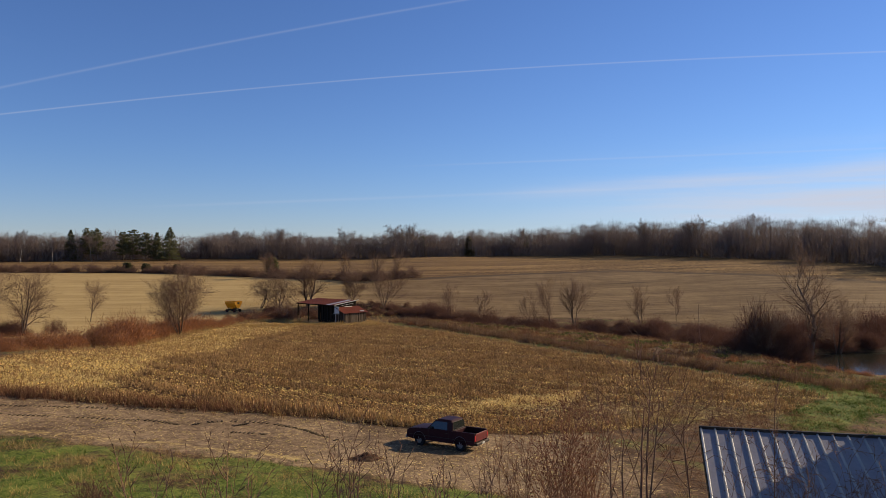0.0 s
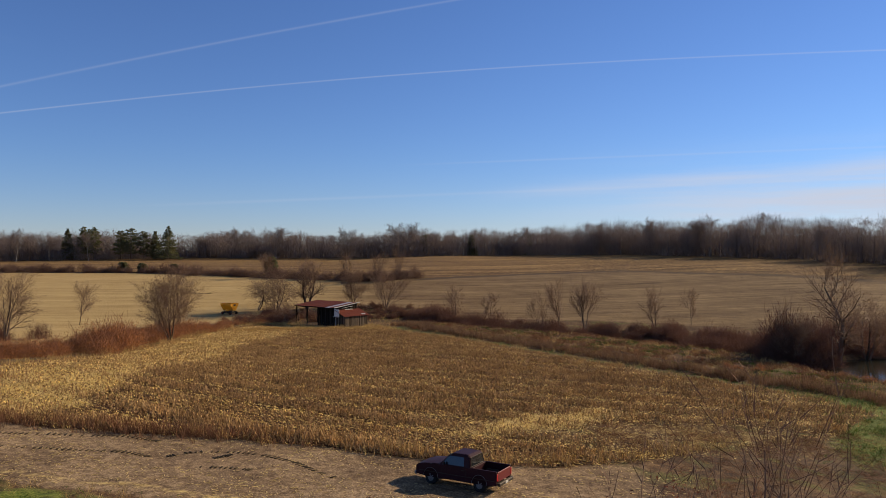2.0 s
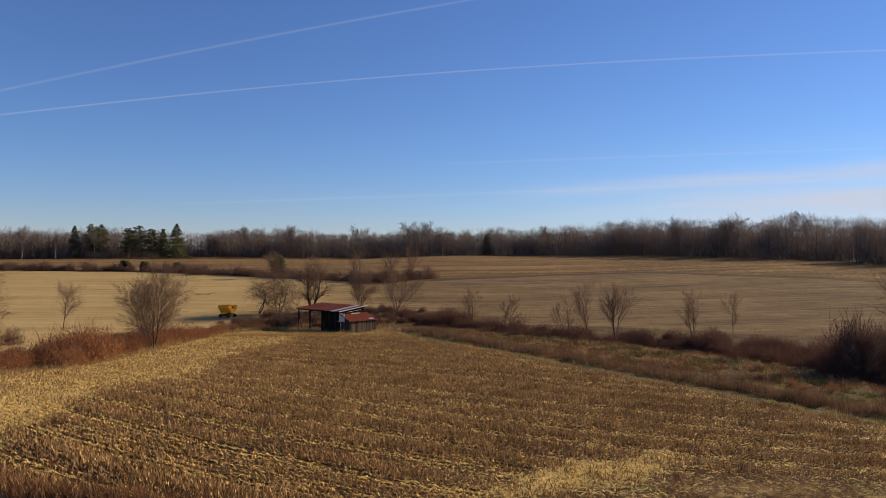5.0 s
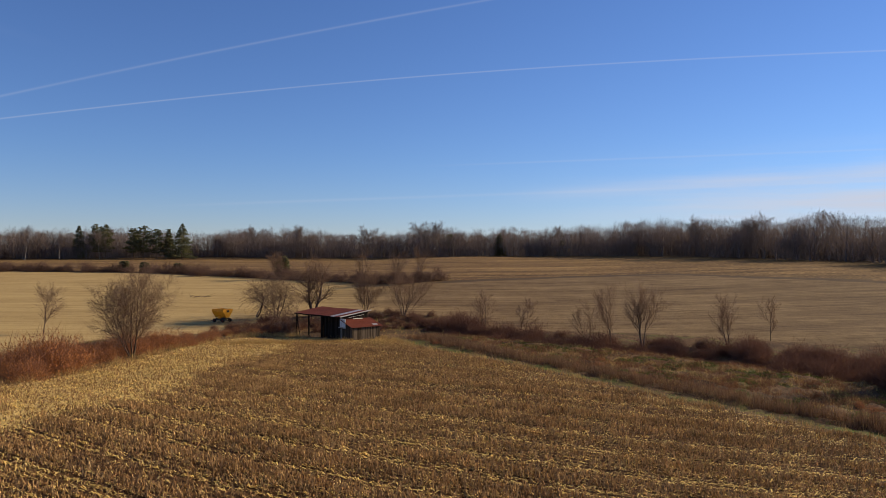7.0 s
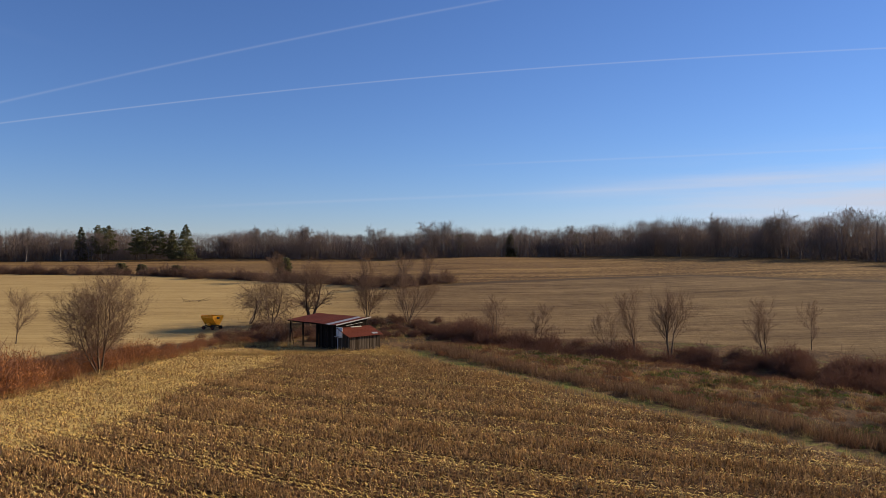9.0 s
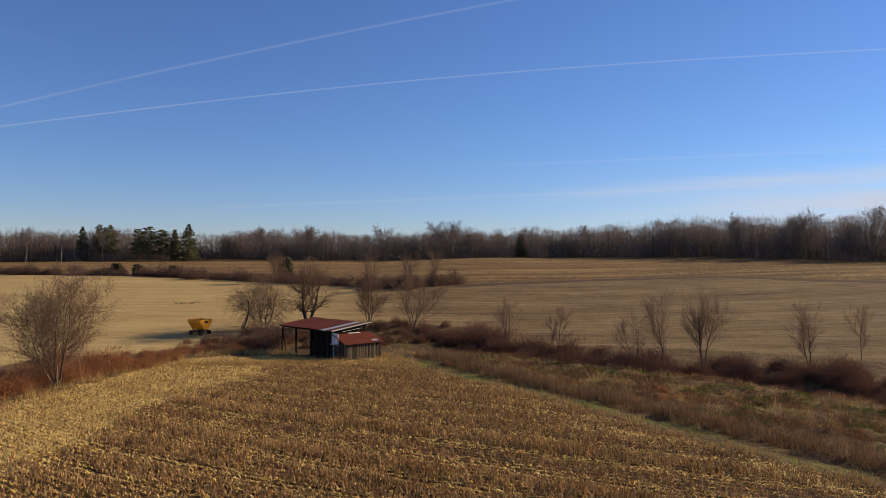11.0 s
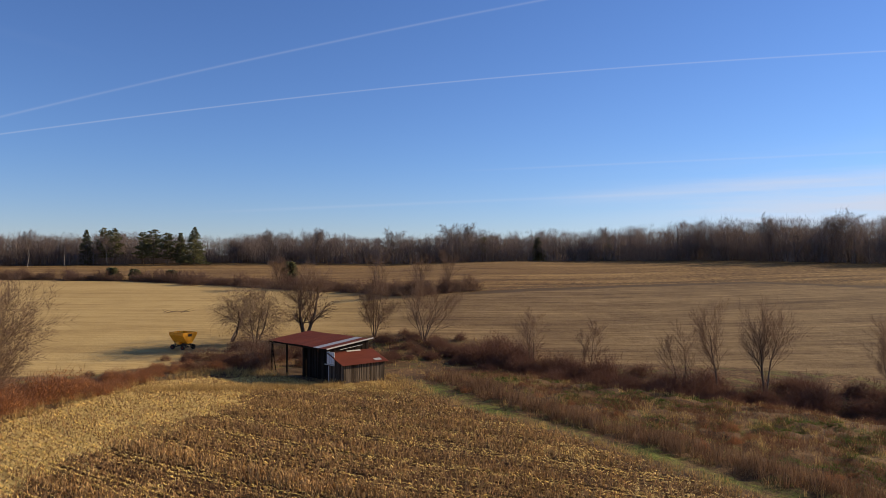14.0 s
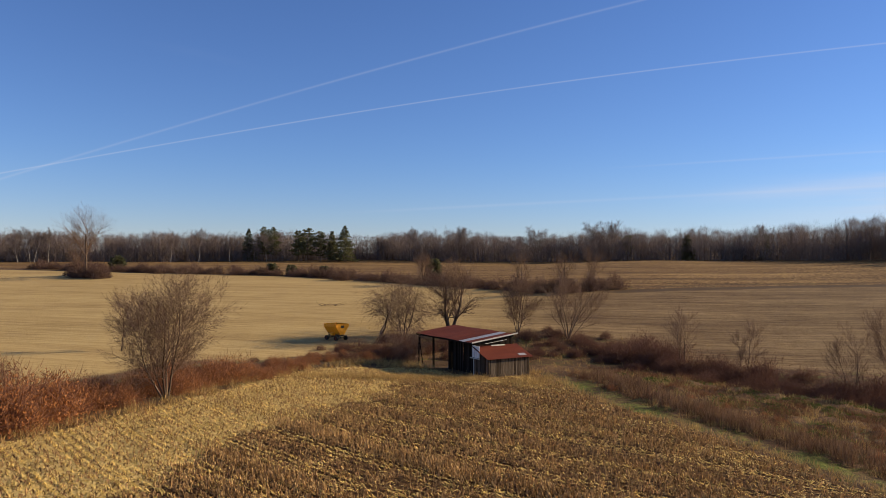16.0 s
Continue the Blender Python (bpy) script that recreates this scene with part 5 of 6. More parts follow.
# ---- shed ----
def build_shed():
    g0 = float(ground(-24, 158)) - 0.05
    root = thing("farm_shed", pose(-21.4, 153.4, g0, 0, 0, -43.3), "weathered open-fronted pole shed with a rusty red tin roof", "shed")
    rng = random.Random(8)
    eave, rise, depth, length = 4.1, 0.72, 5.7, 13.4
    up = rise / depth

    def on_roof(x, y):
        return eave + up * y + 0.025 * math.sin(x * 0.8)

    # roof sheets, each 0.66 m wide
    n = 21
    for i in range(n):
        x0 = -length + i * length / n - 0.3
        bm = bmesh.new()
        rows = []
        for k in range(7):
            xx = x0 + (length / n + 0.03) * k / 6
            lift = 0.012 * (k % 2) + 0.004 * (i % 2)
            rows.append([(xx, -0.35, on_roof(xx, -0.35) + lift), (xx, 2.7, on_roof(xx, 2.7) + lift), (xx, depth + 0.25, on_roof(xx, depth) + 0.03 + lift)])
        top = [[bm.verts.new(p) for p in r] for r in rows]
        low = [[bm.verts.new((p[0], p[1], p[2] - 0.012)) for p in r] for r in rows]
        for a in range(6):
            for b in range(2):
                bm.faces.new((top[a][b], top[a + 1][b], top[a + 1][b + 1], top[a][b + 1]))
                bm.faces.new((low[a][b + 1], low[a + 1][b + 1], low[a + 1][b], low[a][b]))
        bright = i in (n - 4, n - 3)
        part("roof_sheet", bm, M_GALV if bright else M_RUSTROOF, root, "bare galvanised roof sheet" if bright else "")
    # fascia, loose boards
    part("fascia", boxed(0.32, 0.37, -0.5, depth + 0.6, 0, 0.16, m=Matrix.Translation((0, 0, eave - 0.04)) @ Matrix.Rotation(math.atan(up), 4, "X")), M_PALEWOOD, root, "pale bare rake board")
    part("fascia", boxed(-length, 0.3, -0.36, -0.31, eave - 0.26, eave - 0.08), M_SHADED_TIMBER, root)
    part("loose_board", boxed(0.45, 0.6, 1.2, 4.6, 0, 0.03, m=Matrix.Translation((0.1, 0, 3.78)) @ Matrix.Rotation(0.09, 4, "X") @ Matrix.Rotation(0.08, 4, "Z")), M_PALEWOOD, root, "pale loose board")
    # posts and beams
    for x, y, lean in ((-13.2, 0.0, 0.05), (-9.3, 0.0, -0.02), (-6.1, 0.4, 0.0), (-0.1, 0.0, 0.0), (-13.1, depth - 0.1, 0.03), (-9.9, depth - 0.1, 0.0), (-8.7, depth - 0.1, -0.02), (-6.2, depth - 0.1, 0.0), (-0.1, depth - 0.1, 0.0)):
        part("post", boxed(-0.11, 0.11, -0.11, 0.11, -0.3, eave + up * y - 0.2, 0.015, m=Matrix.Translation((x, y, 0)) @ Matrix.Rotation(lean, 4, "Y")), M_SHADED_TIMBER, root)
    for y in (0.0, depth - 0.1):
        part("beam", boxed(-length, 0.1, y - 0.06, y + 0.06, eave + up * y - 0.3, eave + up * y - 0.05), M_SHADED_TIMBER, root)
    part("brace", rod(bmesh.new(), (-11.9, -0.1, 0.0), (-13.1, 0.1, 2.9), 0.07, sides=6), M_SHADED_TIMBER, root, "leaning timber brace")
    for i in range(8):
        x = -length + 1.0 + i * 1.8
        part("rafter", boxed(x - 0.04, x + 0.04, -0.3, depth + 0.1, -0.12, -0.02, m=Matrix.Translation((0, 0, eave - 0.03)) @ Matrix.Rotation(math.atan(up), 4, "X")), M_SHADED_TIMBER, root)

    def boards(x0, y0, x1, y1, top0, top1, material, gap=0.055):
        ln = math.hypot(x1 - x0, y1 - y0)
        cnt = int(ln / 0.24)
        a = math.atan2(y1 - y0, x1 - x0)
        for i in range(cnt):
            w = ln / cnt
            f = (i + 0.5) / cnt
            top = top0 + (top1 - top0) * f - rng.uniform(0, 0.08)
            m = Matrix.Translation((x0 + (x1 - x0) * f, y0 + (y1 - y0) * f, 0)) @ Matrix.Rotation(a + rng.gauss(0, 0.02), 4, "Z") @ Matrix.Rotation(rng.gauss(0, 0.012), 4, "Y")
            part("board", boxed(-w / 2 + gap * rng.uniform(0.1, 0.6), w / 2 - gap * rng.uniform(0.1, 0.6), -0.013, 0.013, rng.uniform(-0.1, 0.12), top, m=m), material, root)

    boards(-6.2, depth, 0.0, depth, 4.7, 4.7, M_SHADED_TIMBER, 0.01)
    boards(-6.2, 0.6, -6.2, depth, 4.1, 4.7, M_SHADED_TIMBER, 0.01)
    boards(0.0, 0.0, 0.0, depth, 4.05, 4.7, M_SHADED_TIMBER, 0.01)
    boards(-6.1, 0.9, 0.0, 0.9, 4.0, 4.0, M_SHADED_TIMBER, 0.01)
    # lean-to
    wide, hi, lo = 3.0, 3.62, 2.55
    boards(0.15, 0.02, wide, 0.02, hi - 0.2, lo - 0.05, M_WOOD)
    boards(wide, 0.05, wide, depth + 0.2, lo - 0.1, lo - 0.1, M_WOOD)
    boards(wide, depth + 0.2, 0.1, depth + 0.2, lo - 0.1, hi - 0.2, M_WOOD)
    slope = (lo - hi) / wide
    for i in range(9):
        y0 = -0.3 + i * 0.73
        bm = bmesh.new()
        top, low = [], []
        for k in range(7):
            yy = y0 + 0.76 * k / 6
            lift = 0.018 * (k % 2) + 0.004 * (i % 2)
            pts = [(0.02, yy, hi + lift), (1.6, yy, hi + slope * 1.6 + lift - 0.02), (wide + 0.35, yy, hi + slope * (wide + 0.35) + lift)]
            top.append([bm.verts.new(p) for p in pts])
            low.append([bm.verts.new((p[0], p[1], p[2] - 0.012)) for p in pts])
        for a in range(6):
            for b in range(2):
                bm.faces.new((top[a][b], top[a][b + 1], top[a + 1][b + 1], top[a + 1][b]))
                bm.faces.new((low[a][b], low[a + 1][b], low[a + 1][b + 1], low[a][b + 1]))
        part("roof_sheet", bm, M_RUSTROOF, root)
    part("roof_patch", boxed(0.05, 0.35, 2.4, 4.4, 0, 0.02, m=Matrix.Translation((0, 0, hi + 0.04)) @ Matrix.Rotation(math.atan(-slope), 4, "Y")), M_PALEWOOD, root, "pale patch of boards")
    part("roof_patch", boxed(2.6, 3.1, 4.6, 5.6, 0, 0.02, m=Matrix.Translation((0, 0, hi + 0.04)) @ Matrix.Rotation(math.atan(-slope), 4, "Y")), M_GALV, root, "bare metal patch")
    # old window sash hung on the front
    sash = part("old_sash", boxed(-0.15, 1.35, -0.12, -0.06, 2.35, 3.75, 0.01), M_SHEET, root, "faded whitish sheet-metal panel")
    for x in (-0.15, 0.33, 0.8, 1.28):
        part("sash_bar", boxed(x, x + 0.05, -0.15, -0.12, 2.3, 3.8), M_PALEWOOD, sash)
    part("sill_board", boxed(-0.6, 1.4, -0.16, -0.08, 2.2, 2.3), M_PALEWOOD, root, "pale board")
    part("corner_post", boxed(0.02, 0.12, -0.08, 0.0, -0.1, 2.1), M_PALEWOOD, root, "pale corner board")


build_shed()


# ---- gravity wagon ----
def build_wagon():
    x, y = -49.6, 177.6
    root = thing("grain_wagon", pose(x, y, float(ground(x, y)), 0, 0, -27), "yellow gravity grain wagon standing on the tilled field", "wagon")
    lx, ly, top, mid, low = 1.55, 1.3, 2.65, 2.25, 1.0
    prof = [(-ly, top), (-ly, mid), (-0.38, low), (0.38, low), (ly, mid), (ly, top)]
    bm = bmesh.new()
    ends = []
    for sx in (-1, 1):
        out = [bm.verts.new((sx * lx, y, z)) for y, z in prof]
        ins = [bm.verts.new((sx * ((lx if z > low else 0.55) - 0.05), y * 0.96, z + 0.03 * (z < top))) for y, z in prof]
        bm.faces.new(out)
        bm.faces.new(ins)
        bm.faces.new((out[0], out[5], ins[5], ins[0]))
        ends.append((out, ins))
    for i in range(5):
        bm.faces.new((ends[0][0][i], ends[1][0][i], ends[1][0][i + 1], ends[0][0][i + 1]))
        bm.faces.new((ends[0][1][i + 1], ends[1][1][i + 1], ends[1][1][i], ends[0][1][i]))
    for i in (0, 5):
        bm.faces.new((ends[0][0][i], ends[1][0][i], ends[1][1][i], ends[0][1][i]))
    hopper = part("hopper", bm, M_YELLOW, root)
    for sx in (-1, 1):
        part("rim", boxed(sx * lx - 0.04, sx * lx + 0.04, -ly, ly, top - 0.05, top + 0.03, 0.01), M_YELLOW, hopper)
    for sy in (-1, 1):
        part("rim", boxed(-lx, lx, sy * ly - 0.04, sy * ly + 0.04, top - 0.05, top + 0.03, 0.01), M_YELLOW, hopper)
        for k in (-0.9, 0.0, 0.9):
            part("rib", boxed(k - 0.04, k + 0.04, sy * (ly + 0.02) - 0.03, sy * (ly + 0.02) + 0.03, mid, top, 0.01), M_YELLOW, hopper)
    part("mark", boxed(lx + 0.005, lx + 0.02, -0.35, 0.35, 2.05, 2.45), M_STEEL, hopper, "dark worn lettering patch")
    part("chute", boxed(-0.3, 0.3, -1.0, -0.45, 0.85, 1.25, 0.02), M_YELLOW, root)
    for sx in (-1, 1):
        part("axle", rod(bmesh.new(), (sx * 1.15, -0.95, 0.42), (sx * 1.15, 0.95, 0.42), 0.06), M_STEEL, root)
        for sy in (-1, 1):
            w = part("wheel", rod(bmesh.new(), (sx * 1.15, sy * 0.85, 0.42), (sx * 1.15, sy * 1.1, 0.42), 0.38, sides=20), M_RUBBER, root, "black tyre")
            part("rim", rod(bmesh.new(), (sx * 1.15, sy * 0.97, 0.42), (sx * 1.15, sy * 1.115, 0.42), 0.2, sides=14), M_RUSTROOF, w, "rusty steel rim")
            part("leg", rod(bmesh.new(), (sx * 1.15, sy * 0.4, 0.5), (sx * 1.15, sy * 0.62, 1.3), 0.05), M_STEEL, root)
    part("reach", boxed(-1.3, 1.3, -0.08, 0.08, 0.5, 0.66, 0.01), M_STEEL, root)
    part("drawbar", rod(bmesh.new(), (-1.2, 0, 0.5), (-3.1, 0, 0.2), 0.05), M_STEEL, root)
    for sy in (-1, 1):
        part("sill", boxed(-1.3, 1.3, sy * 0.5 - 0.05, sy * 0.5 + 0.05, 0.7, 0.9, 0.01), M_STEEL, root)


build_wagon()


# ---- pickup ----
def build_truck():
    x, y = 0.6, 46.5
    root = thing("pickup_truck", pose(x, y, float(ground(x, y)), 0, 0, 150) @ pose(0, 0, 0, 1.5, 0, 0), "dark maroon regular-cab pickup truck with an open bed", "truck")
    root.scale = (0.93, 0.93, 1.02)
    # local x runs forward from the middle; 5.3 m long, 1.95 m wide
    W, wb, wr = 0.97, (1.62, -1.55), 0.39
    for sy in (-1, 1):
        y0, y1 = sorted((sy * W, sy * (W - 0.09)))
        pts = [(2.62, 0.5), (2.62, 0.9), (2.45, 1.03), (0.95, 1.14), (-0.62, 1.17), (-2.64, 1.13), (-2.62, 0.5)]
        bm = bmesh.new()
        prof = pts + [q for cx in (-1.55, 1.62) for q in [(cx - 0.47 * math.cos(math.pi * k / 10), 0.42 + 0.47 * math.sin(math.pi * k / 10)) for k in range(11)]]
        r0 = [bm.verts.new((a, y0, b)) for a, b in prof]
        r1 = [bm.verts.new((a, y1, b)) for a, b in prof]
        bm.faces.new(r0)
        bm.faces.new(r1[::-1])
        for i in range(len(prof)):
            j = (i + 1) % len(prof)
            bm.faces.new((r0[i], r1[i], r1[j], r0[j]))
        bmesh.ops.triangulate(bm, faces=[f for f in bm.faces if len(f.verts) > 4])
        side = part("side_panel", bm, M_MAROON, root)
        part("trim_strip", boxed(-2.5, 2.4, sy * (W + 0.006) - 0.008, sy * (W + 0.006) + 0.008, 0.68, 0.71), M_STEEL, side)
        for cx in wb:
            bm = bmesh.new()
            for k in range(12):
                a0, a1 = math.pi * k / 12, math.pi * (k + 1) / 12
                rod(bm, (cx - 0.485 * math.cos(a0), sy * (W + 0.004), 0.42 + 0.485 * math.sin(a0)), (cx - 0.485 * math.cos(a1), sy * (W + 0.004), 0.42 + 0.485 * math.sin(a1)), 0.01, sides=5)
            part("arch_trim", bm, M_CHROME, side, "bright wheel-arch trim")
        # door line and handle
        part("door_handle", boxed(-0.6, -0.4, sy * (W + 0.015) - 0.012, sy * (W + 0.015) + 0.012, 0.98, 1.02, 0.005), M_STEEL, root)
        part("door_seam", boxed(-0.7, -0.685, sy * (W + 0.001) - 0.004, sy * (W + 0.001) + 0.004, 0.5, 1.15), M_STEEL, root)
        part("door_seam", boxed(0.86, 0.875, sy * (W + 0.001) - 0.004, sy * (W + 0.001) + 0.004, 0.5, 1.13), M_STEEL, root)
        part("mirror", boxed(0.62, 0.7, sy * 1.0 if sy > 0 else -1.2, 1.2 if sy > 0 else sy * 1.0, 1.18, 1.34, 0.02), M_STEEL, root, "black door mirror")
    # hood, with a crowned top and rounded nose
    bm = bmesh.new()
    prof = [(0.85, 1.16, 0.94), (1.5, 1.14, 0.93), (2.2, 1.07, 0.91), (2.52, 0.98, 0.89), (2.64, 0.84, 0.88), (2.66, 0.55, 0.88)]
    rows = []
    for px, pz, pw in prof:
        rows.append([bm.verts.new((px, t * pw, pz + (0.05 * (1 - t * t) if px < 2.6 else 0))) for t in (-1, -0.85, -0.4, 0, 0.4, 0.85, 1)])
    for a, b in zip(rows, rows[1:]):
        for i in range(6):
            bm.faces.new((a[i], a[i + 1], b[i + 1], b[i]))
    part("hood", bm, M_MAROON, root, smooth_shade=True)
    # cab: pillars, roof and glass
    bm = bmesh.new()
    ring = []
    for z, xr, xf, w in ((1.14, -0.95, 1.05, 0.94), (1.5, -0.9, 0.66, 0.85), (1.7, -0.84, 0.42, 0.79), (1.78, -0.7, 0.28, 0.68)):
        ring.append([bm.verts.new(p) for p in ((xr, -w, z), (xf, -w, z), (xf, w, z), (xr, w, z))])
    for a, b in zip(ring, ring[1:]):
        for i in range(4):
            j = (i + 1) % 4
            bm.faces.new((a[i], a[j], b[j], b[i]))
    bm.faces.new(ring[-1])
    es = [e for e in bm.edges if len(e.link_faces) == 2]
    bmesh.ops.bevel(bm, geom=[e for e in es], offset=0.03, segments=2, affect="EDGES")
    cab = part("cab", bm, M_MAROON, root, smooth_shade=False)

    def pane(name, pts, off):
        bm = bmesh.new()
        o = Vector(off)
        a = [bm.verts.new(Vector(p) + o) for p in pts]
        b = [bm.verts.new(Vector(p) - o * 0.3) for p in pts]
        bm.faces.new(a)
        bm.faces.new(b[::-1])
        for i in range(len(pts)):
            j = (i + 1) % len(pts)
            bm.faces.new((a[i], b[i], b[j], a[j]))
        return part(name, bm, M_GLASS, cab, "dark window glass")

    for sy in (-1, 1):
        pane("side_window", [(-0.55, sy * 0.925, 1.19), (0.88, sy * 0.925, 1.19), (0.55, sy * 0.83, 1.55), (0.42, sy * 0.805, 1.64), (-0.5, sy * 0.805, 1.64)], (0, sy * 0.012, 0.004))
    pane("rear_window", [(-0.945, -0.8, 1.2), (-0.945, 0.8, 1.2), (-0.875, 0.7, 1.64), (-0.875, -0.7, 1.64)], (-0.012, 0, 0.004))
    pane("windshield", [(1.0, -0.84, 1.19), (1.0, 0.84, 1.19), (0.48, 0.72, 1.67), (0.48, -0.72, 1.67)], (0.012, 0, 0.012))
    bm = bmesh.new()
    for a, b in (((-0.96, -0.82, 1.2), (-0.885, -0.72, 1.66)), ((-0.96, 0.82, 1.2), (-0.885, 0.72, 1.66)), ((-0.885, -0.72, 1.66), (-0.885, 0.72, 1.66)), ((-0.96, -0.82, 1.2), (-0.96, 0.82, 1.2))):
        rod(bm, a, b, 0.016, sides=5)
    part("window_trim", bm, M_STEEL, cab, "dark rear-window trim")
    part("sticker", boxed(0.1, 0.3, -0.945, -0.935, 1.3, 1.5, m=Matrix.Translation((0, 0.06, 0))), M_PALEWOOD, cab, "small white window sticker")
    # bed
    part("bed_floor", boxed(-2.55, -1.0, -0.86, 0.86, 0.62, 0.68), M_STEEL, root, "dark scuffed bed floor")
    part("bed_front", boxed(-1.06, -0.98, -0.88, 0.88, 0.62, 1.17, 0.01), M_MAROON, root)
    for sy in (-1, 1):
        part("wheel_well", boxed(-1.95, -1.15, sy * 0.6 if sy > 0 else -0.86, 0.86 if sy > 0 else sy * 0.6, 0.66, 0.86, 0.05), M_STEEL, root)
        part("bed_rail", boxed(-2.62, -0.98, sy * 0.92 - 0.055, sy * 0.92 + 0.055, 1.13, 1.19, 0.015), M_MAROON, root)
        part("tail_lamp", boxed(-2.67, -2.62, sy * 0.9 - 0.06, sy * 0.9 + 0.06, 0.72, 1.06, 0.012), M_RED, root, "red tail lamp")
    part("tailgate", boxed(-2.66, -2.6, -0.83, 0.83, 0.66, 1.15, 0.015), M_SUNLIT_MAROON, root, "tailgate in the truck's maroon, reddened as if sunlit")
    part("rear_bumper", boxed(-2.82, -2.64, -0.93, 0.93, 0.46, 0.62, 0.03), M_STEEL, root, "dull steel step bumper")
    part("number_plate", boxed(-2.83, -2.82, -0.16, 0.16, 0.48, 0.6), M_PALEWOOD, root, "white plate")
    part("front_bumper", boxed(2.6, 2.76, -0.95, 0.95, 0.42, 0.6, 0.03), M_CHROME, root, "chrome front bumper")
    part("grille", boxed(2.6, 2.68, -0.6, 0.6, 0.62, 0.86, 0.01), M_STEEL, root)
    for sy in (-1, 1):
        part("headlight", boxed(2.58, 2.69, sy * 0.75 - 0.12, sy * 0.75 + 0.12, 0.64, 0.84, 0.015), M_CHROME, root, "clear headlight")
    part("underbody", boxed(-2.4, 2.4, -0.6, 0.6, 0.36, 0.62, 0.03), M_STEEL, root)
    for cx in wb:
        part("axle", rod(bmesh.new(), (cx, -0.8, wr), (cx, 0.8, wr), 0.06), M_STEEL, root)
        for sy in (-1, 1):
            bm = bmesh.new()
            rod(bm, (cx, sy * 0.72, wr), (cx, sy * 0.96, wr), wr, sides=28)
            bmesh.ops.bevel(bm, geom=[e for e in bm.edges if abs(e.verts[0].co.y - e.verts[1].co.y) < 1e-4], offset=0.035, segments=2, affect="EDGES")
            tyre = part("tyre", bm, M_RUBBER, root, "black tyre")
            part("wheel_rim", rod(bmesh.new(), (cx, sy * 0.9, wr), (cx, sy * 0.965, wr), 0.23, 0.2, 20), M_CHROME, tyre, "bright alloy wheel")
            for k in range(5):
                a = k * 2 * math.pi / 5
                part("spoke", rod(bmesh.new(), (cx + 0.05 * math.cos(a), sy * 0.975, wr + 0.05 * math.sin(a)), (cx + 0.2 * math.cos(a), sy * 0.972, wr + 0.2 * math.sin(a)), 0.028, sides=6), M_CHROME, tyre)


build_truck()


# ---- outbuilding under the start of the flight ----
def build_outbuilding():
    # local x along the ridge from its western end, local y north
    root = thing("metal_roof_barn", pose(9.45, 24.9, float(ground(11, 21)), 0, 0, -15.5), "outbuilding with a ribbed blue-grey metal roof", "barn")
    length, run, ridge, pitch = 8.9, 6.5, 6.95 - float(ground(11, 21)), 0.33
    lay = Matrix.Translation((0, 0, ridge)) @ Matrix.Rotation(math.atan(pitch), 4, "X")
    slope = part("roof_slope", boxed(-0.4, length, -run, 0.25, -0.02, 0.0, m=lay), M_ROOF, root)
    for i in range(int(length / 0.46) + 1):
        xx = -0.36 + i * 0.46
        bm = bmesh.new()
        vs = [bm.verts.new(p) for y in (-run, 0.2) for p in ((xx - 0.045, y, 0), (xx - 0.018, y, 0.05), (xx + 0.018, y, 0.05), (xx + 0.045, y, 0))]
        for k in ((0, 1, 5, 4), (1, 2, 6, 5), (2, 3, 7, 6), (0, 3, 2, 1), (4, 5, 6, 7)):
            bm.faces.new([vs[j] for j in k])
        bmesh.ops.transform(bm, matrix=lay, verts=bm.verts)
        # brighter metal than the roof's puts the sun's glint into the ribs
        part("roof_rib", bm, M_GALV, slope, "raised rib in brighter metal, for its sun glint")
    part("ridge_cap", boxed(-0.42, length, 0.16, 0.3, ridge - 0.1, ridge + 0.15, 0.02), M_STEEL, root, "dark trim along the upper edge")
    half = run * 0.93
    eave = ridge - half * pitch - 0.1
    bm = bmesh.new()
    prof = [(-half, -0.3), (0.1, -0.3), (0.1, ridge - 0.04), (-half, eave)]
    a = [bm.verts.new((0, y, z)) for y, z in prof]
    b = [bm.verts.new((length - 0.4, y, z)) for y, z in prof]
    bm.faces.new(a)
    bm.faces.new(b[::-1])
    for i in range(4):
        j = (i + 1) % 4
        bm.faces.new((a[i], b[i], b[j], a[j]))
    part("wall", bm, M_WALL, root, "dark wooden walls")
    # unseen taller block, shape assumed, added to cast the shadow on the eastern roof
    part("wing_wall", boxed(8.6, 14.0, -4.0, 3.9, -0.3, ridge + 5.0), M_WALL, root, "unseen dark block added to shade the roof")
    bm = bmesh.new()
    a = [bm.verts.new((x, -4.3, z)) for x, z in ((8.4, ridge + 5.0), (11.3, ridge + 6.3), (14.2, ridge + 5.0))]
    b = [bm.verts.new((x, 4.1, z)) for x, z in ((8.4, ridge + 5.0), (11.3, ridge + 6.3), (14.2, ridge + 5.0))]
    bm.faces.new(a)
    bm.faces.new(b[::-1])
    for i in range(3):
        j = (i + 1) % 3
        bm.faces.new((a[i], b[i], b[j], a[j]))
    part("wing_roof", bm, M_ROOF, root)
    part("barge_board", boxed(-0.42, -0.37, -run, 0.25, -0.2, 0.02, m=lay), M_STEEL, root)


build_outbuilding()


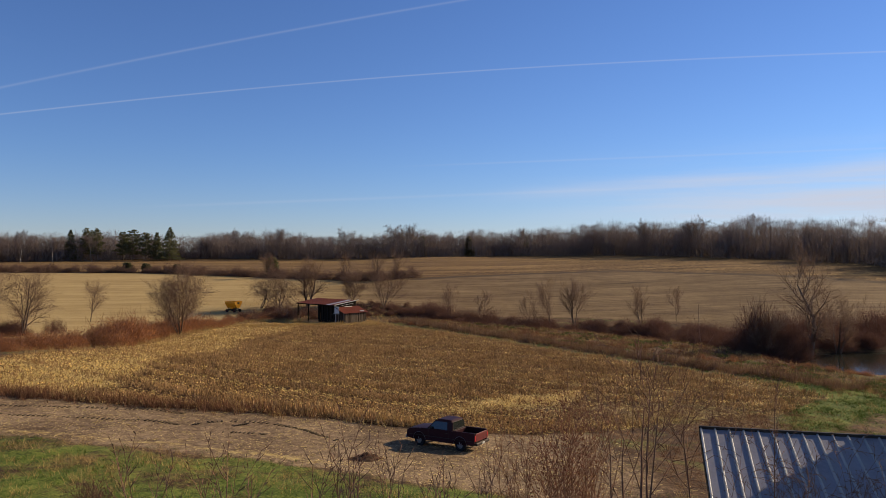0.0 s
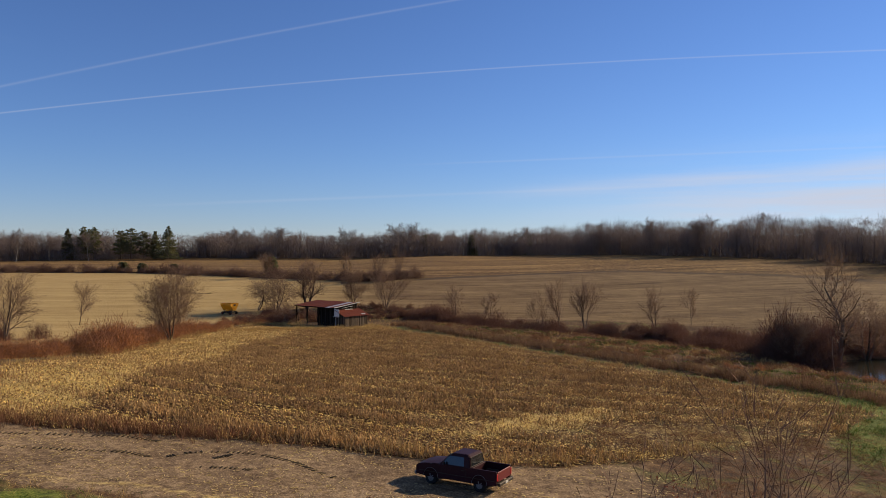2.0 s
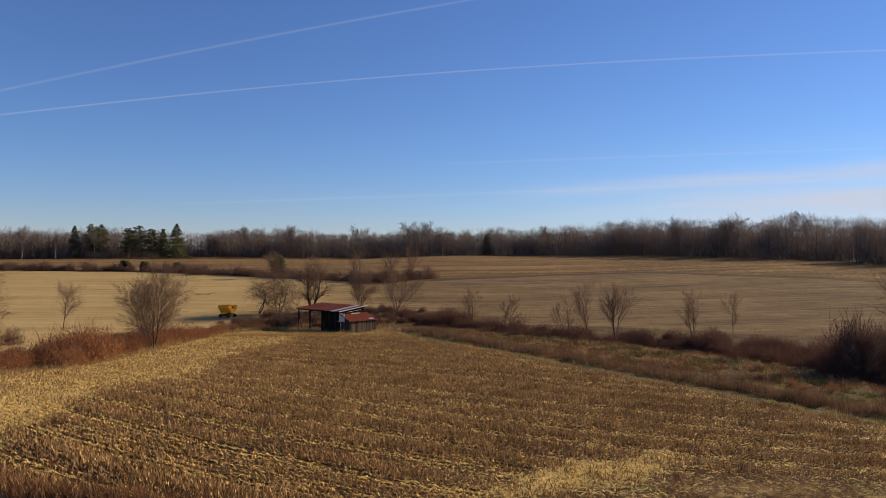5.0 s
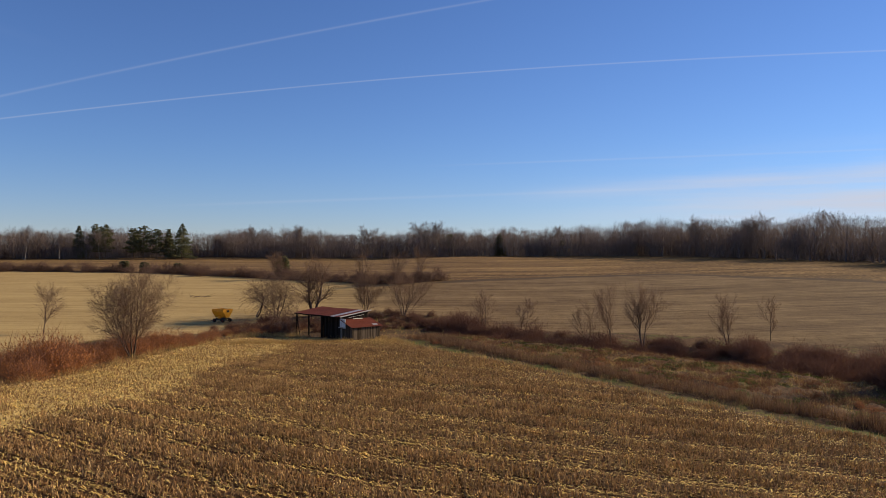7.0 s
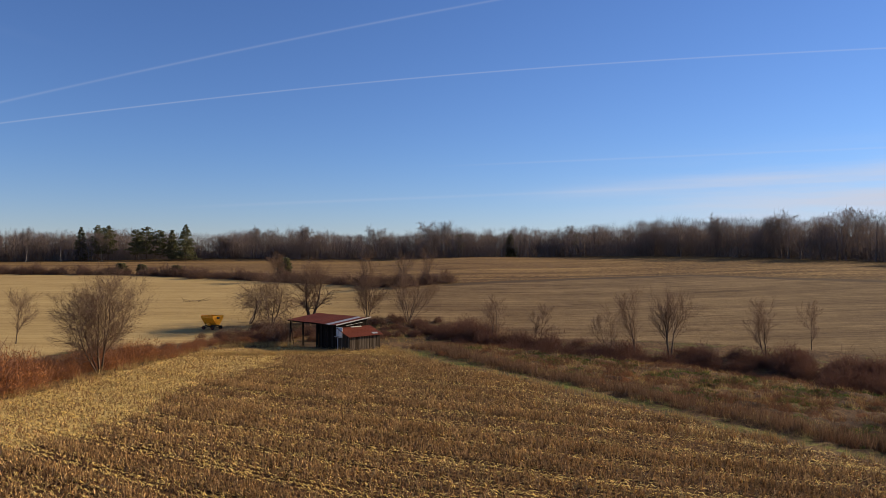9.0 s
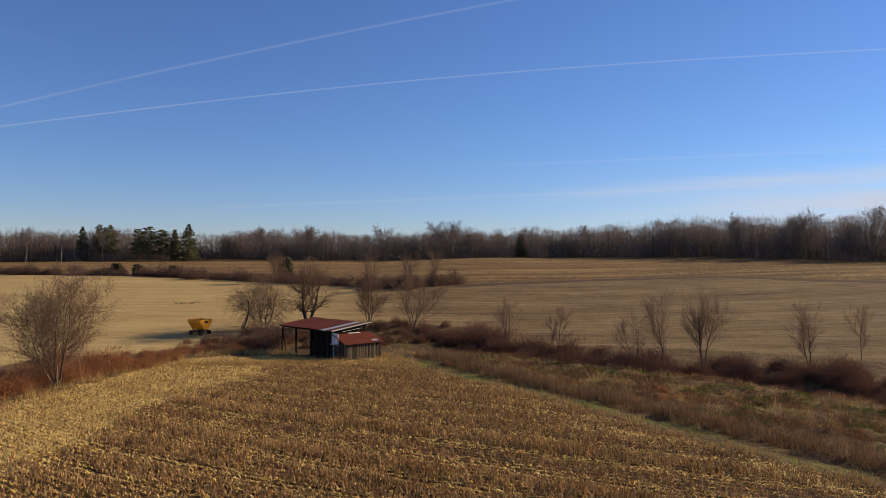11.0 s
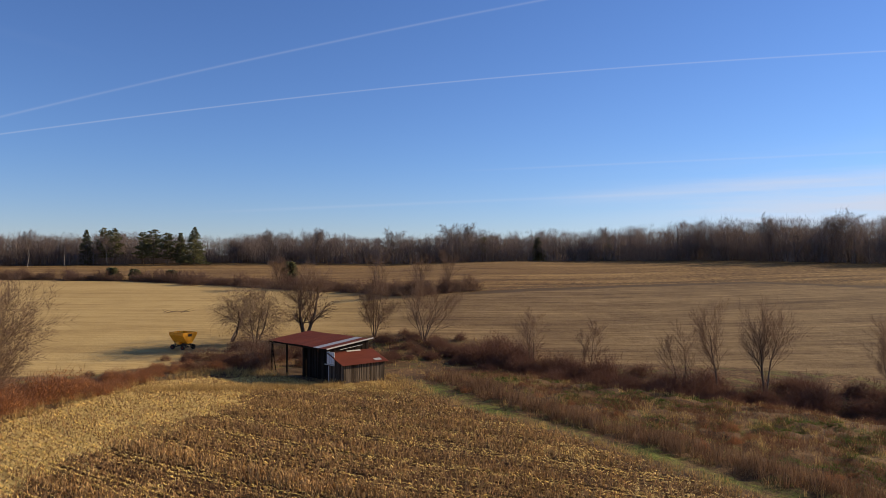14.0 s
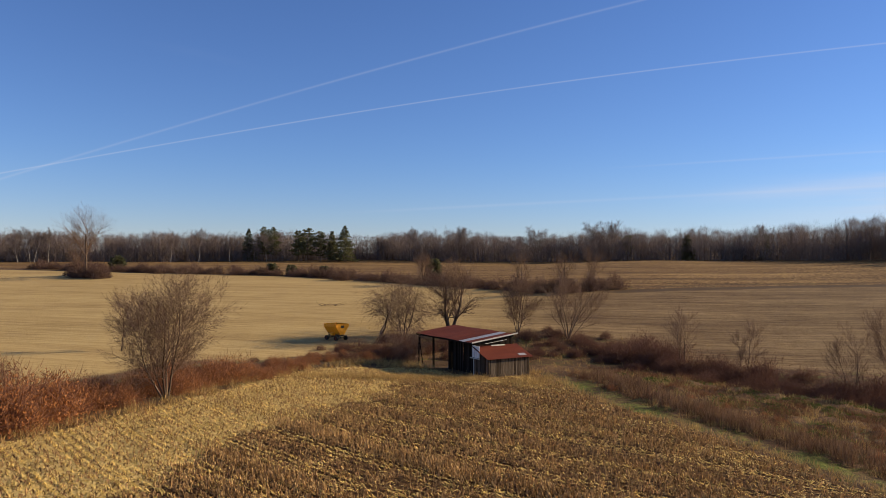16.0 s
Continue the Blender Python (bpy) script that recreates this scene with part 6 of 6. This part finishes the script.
# ---- small things on the lane ----
def build_tracks():
    """Lug prints that a tractor left in the lane: two bars of pressed earth side by side, over and over."""
    g = np.random.RandomState(12)
    bar = np.array([(-0.06, -0.2, 0.0), (0.06, -0.22, 0.0), (0.09, 0.2, 0.0), (-0.03, 0.22, 0.0), (-0.03, -0.17, 0.025), (0.03, -0.19, 0.025), (0.06, 0.17, 0.025), (0.0, 0.19, 0.025)]) * [1.0, 1.0, 2.4]
    quads = np.array([(0, 1, 5, 4), (1, 2, 6, 5), (2, 3, 7, 6), (3, 0, 4, 7), (4, 5, 6, 7)])
    pieces = []
    for line in ([(-38, 53.4), (-28.8, 53.6), (-24.1, 54.0), (-20.5, 54.2), (-18.1, 53.3)], [(-34, 50.6), (-25.6, 50.5), (-19.8, 50.6), (-17.0, 49.5)],
                 [(-17.0, 49.6), (-16.3, 51.0), (-14.8, 51.6), (-13.1, 51.6), (-10.1, 50.8), (-8.8, 49.3), (-7.5, 47.7), (-6.0, 46.3)],
                 [(-14.6, 47.7), (-13.5, 48.1), (-12.5, 48.1), (-10.6, 47.3)], [(-14.2, 49.4), (-13.5, 50.8), (-12.8, 51.4)]):
        ps = np.array(line, float)
        at = np.r_[0, np.cumsum(np.linalg.norm(np.diff(ps, axis=0), axis=1))]
        s = np.arange(0, at[-1], 0.34)
        x, y = (np.convolve(np.pad(np.interp(s, at, ps[:, k]), 6, mode="edge"), np.ones(13) / 13, mode="valid") for k in (0, 1))
        a = np.arctan2(np.gradient(y), np.gradient(x))
        k = g.uniform(0, 1, len(x)) < 0.85
        pieces.append(scattered(bar, quads, on_ground(x[k], y[k], 0.01), a[k] + g.normal(0, 0.12, k.sum()), g.uniform(0.8, 1.15, k.sum())))
    tagged(new("tyre_tracks", mesh_of("tyre_tracks", *joined(*pieces), M_TRACK)), "rows of dark tractor lug prints in the dirt lane", "tyre tracks", kind="stuff")


build_tracks()


def build_heap():
    rng = random.Random(31)
    n = 30
    xs = np.linspace(-1, 1, n)
    gx, gy = np.meshgrid(xs, xs)
    px, py = -4.0 + 1.25 * gx.ravel(), 41.8 + 0.7 * gy.ravel()
    r = np.hypot(gx, gy).ravel()
    lump = np.array([noise.noise(Vector((x * 2.2, y * 2.2, 0.3))) + 0.6 * noise.noise(Vector((x * 6, y * 6, 1.7))) for x, y in zip(px, py)])
    z = ground(px, py) - 0.06 + np.clip(1 - r, 0, 1) ** 0.8 * (0.3 + 0.35 * lump)
    a = (np.arange(n - 1)[:, None] * n + np.arange(n - 1)[None]).ravel()
    heap = mesh_of("dirt_heap", np.stack([px, py, z], 1), np.stack([a, a + 1, a + n + 1, a + n], 1), M_SOIL)
    root = tagged(new("dirt_heap", heap), "low heap of reddish-brown earth and roots beside the lane", "dirt heap")
    rows = []
    for _ in range(240):
        ang, d = rng.uniform(0, 6.28), abs(rng.gauss(0, 0.5))
        x, y = -4.0 + 1.2 * d * math.cos(ang), 41.8 + 0.7 * d * math.sin(ang)
        o = Vector((x, y, float(ground(x, y)) + max(0, 0.22 - 0.25 * d)))
        e = o + Vector((rng.gauss(0, 0.14), rng.gauss(0, 0.14), abs(rng.gauss(0, 0.1))))
        rows.append((*o, *e, 0.018, 0.006))
    tagged(part_of("roots", mesh_of("roots", *tubes(rows, 3), M_BRAMBLE), root), kind="stuff")


build_heap()
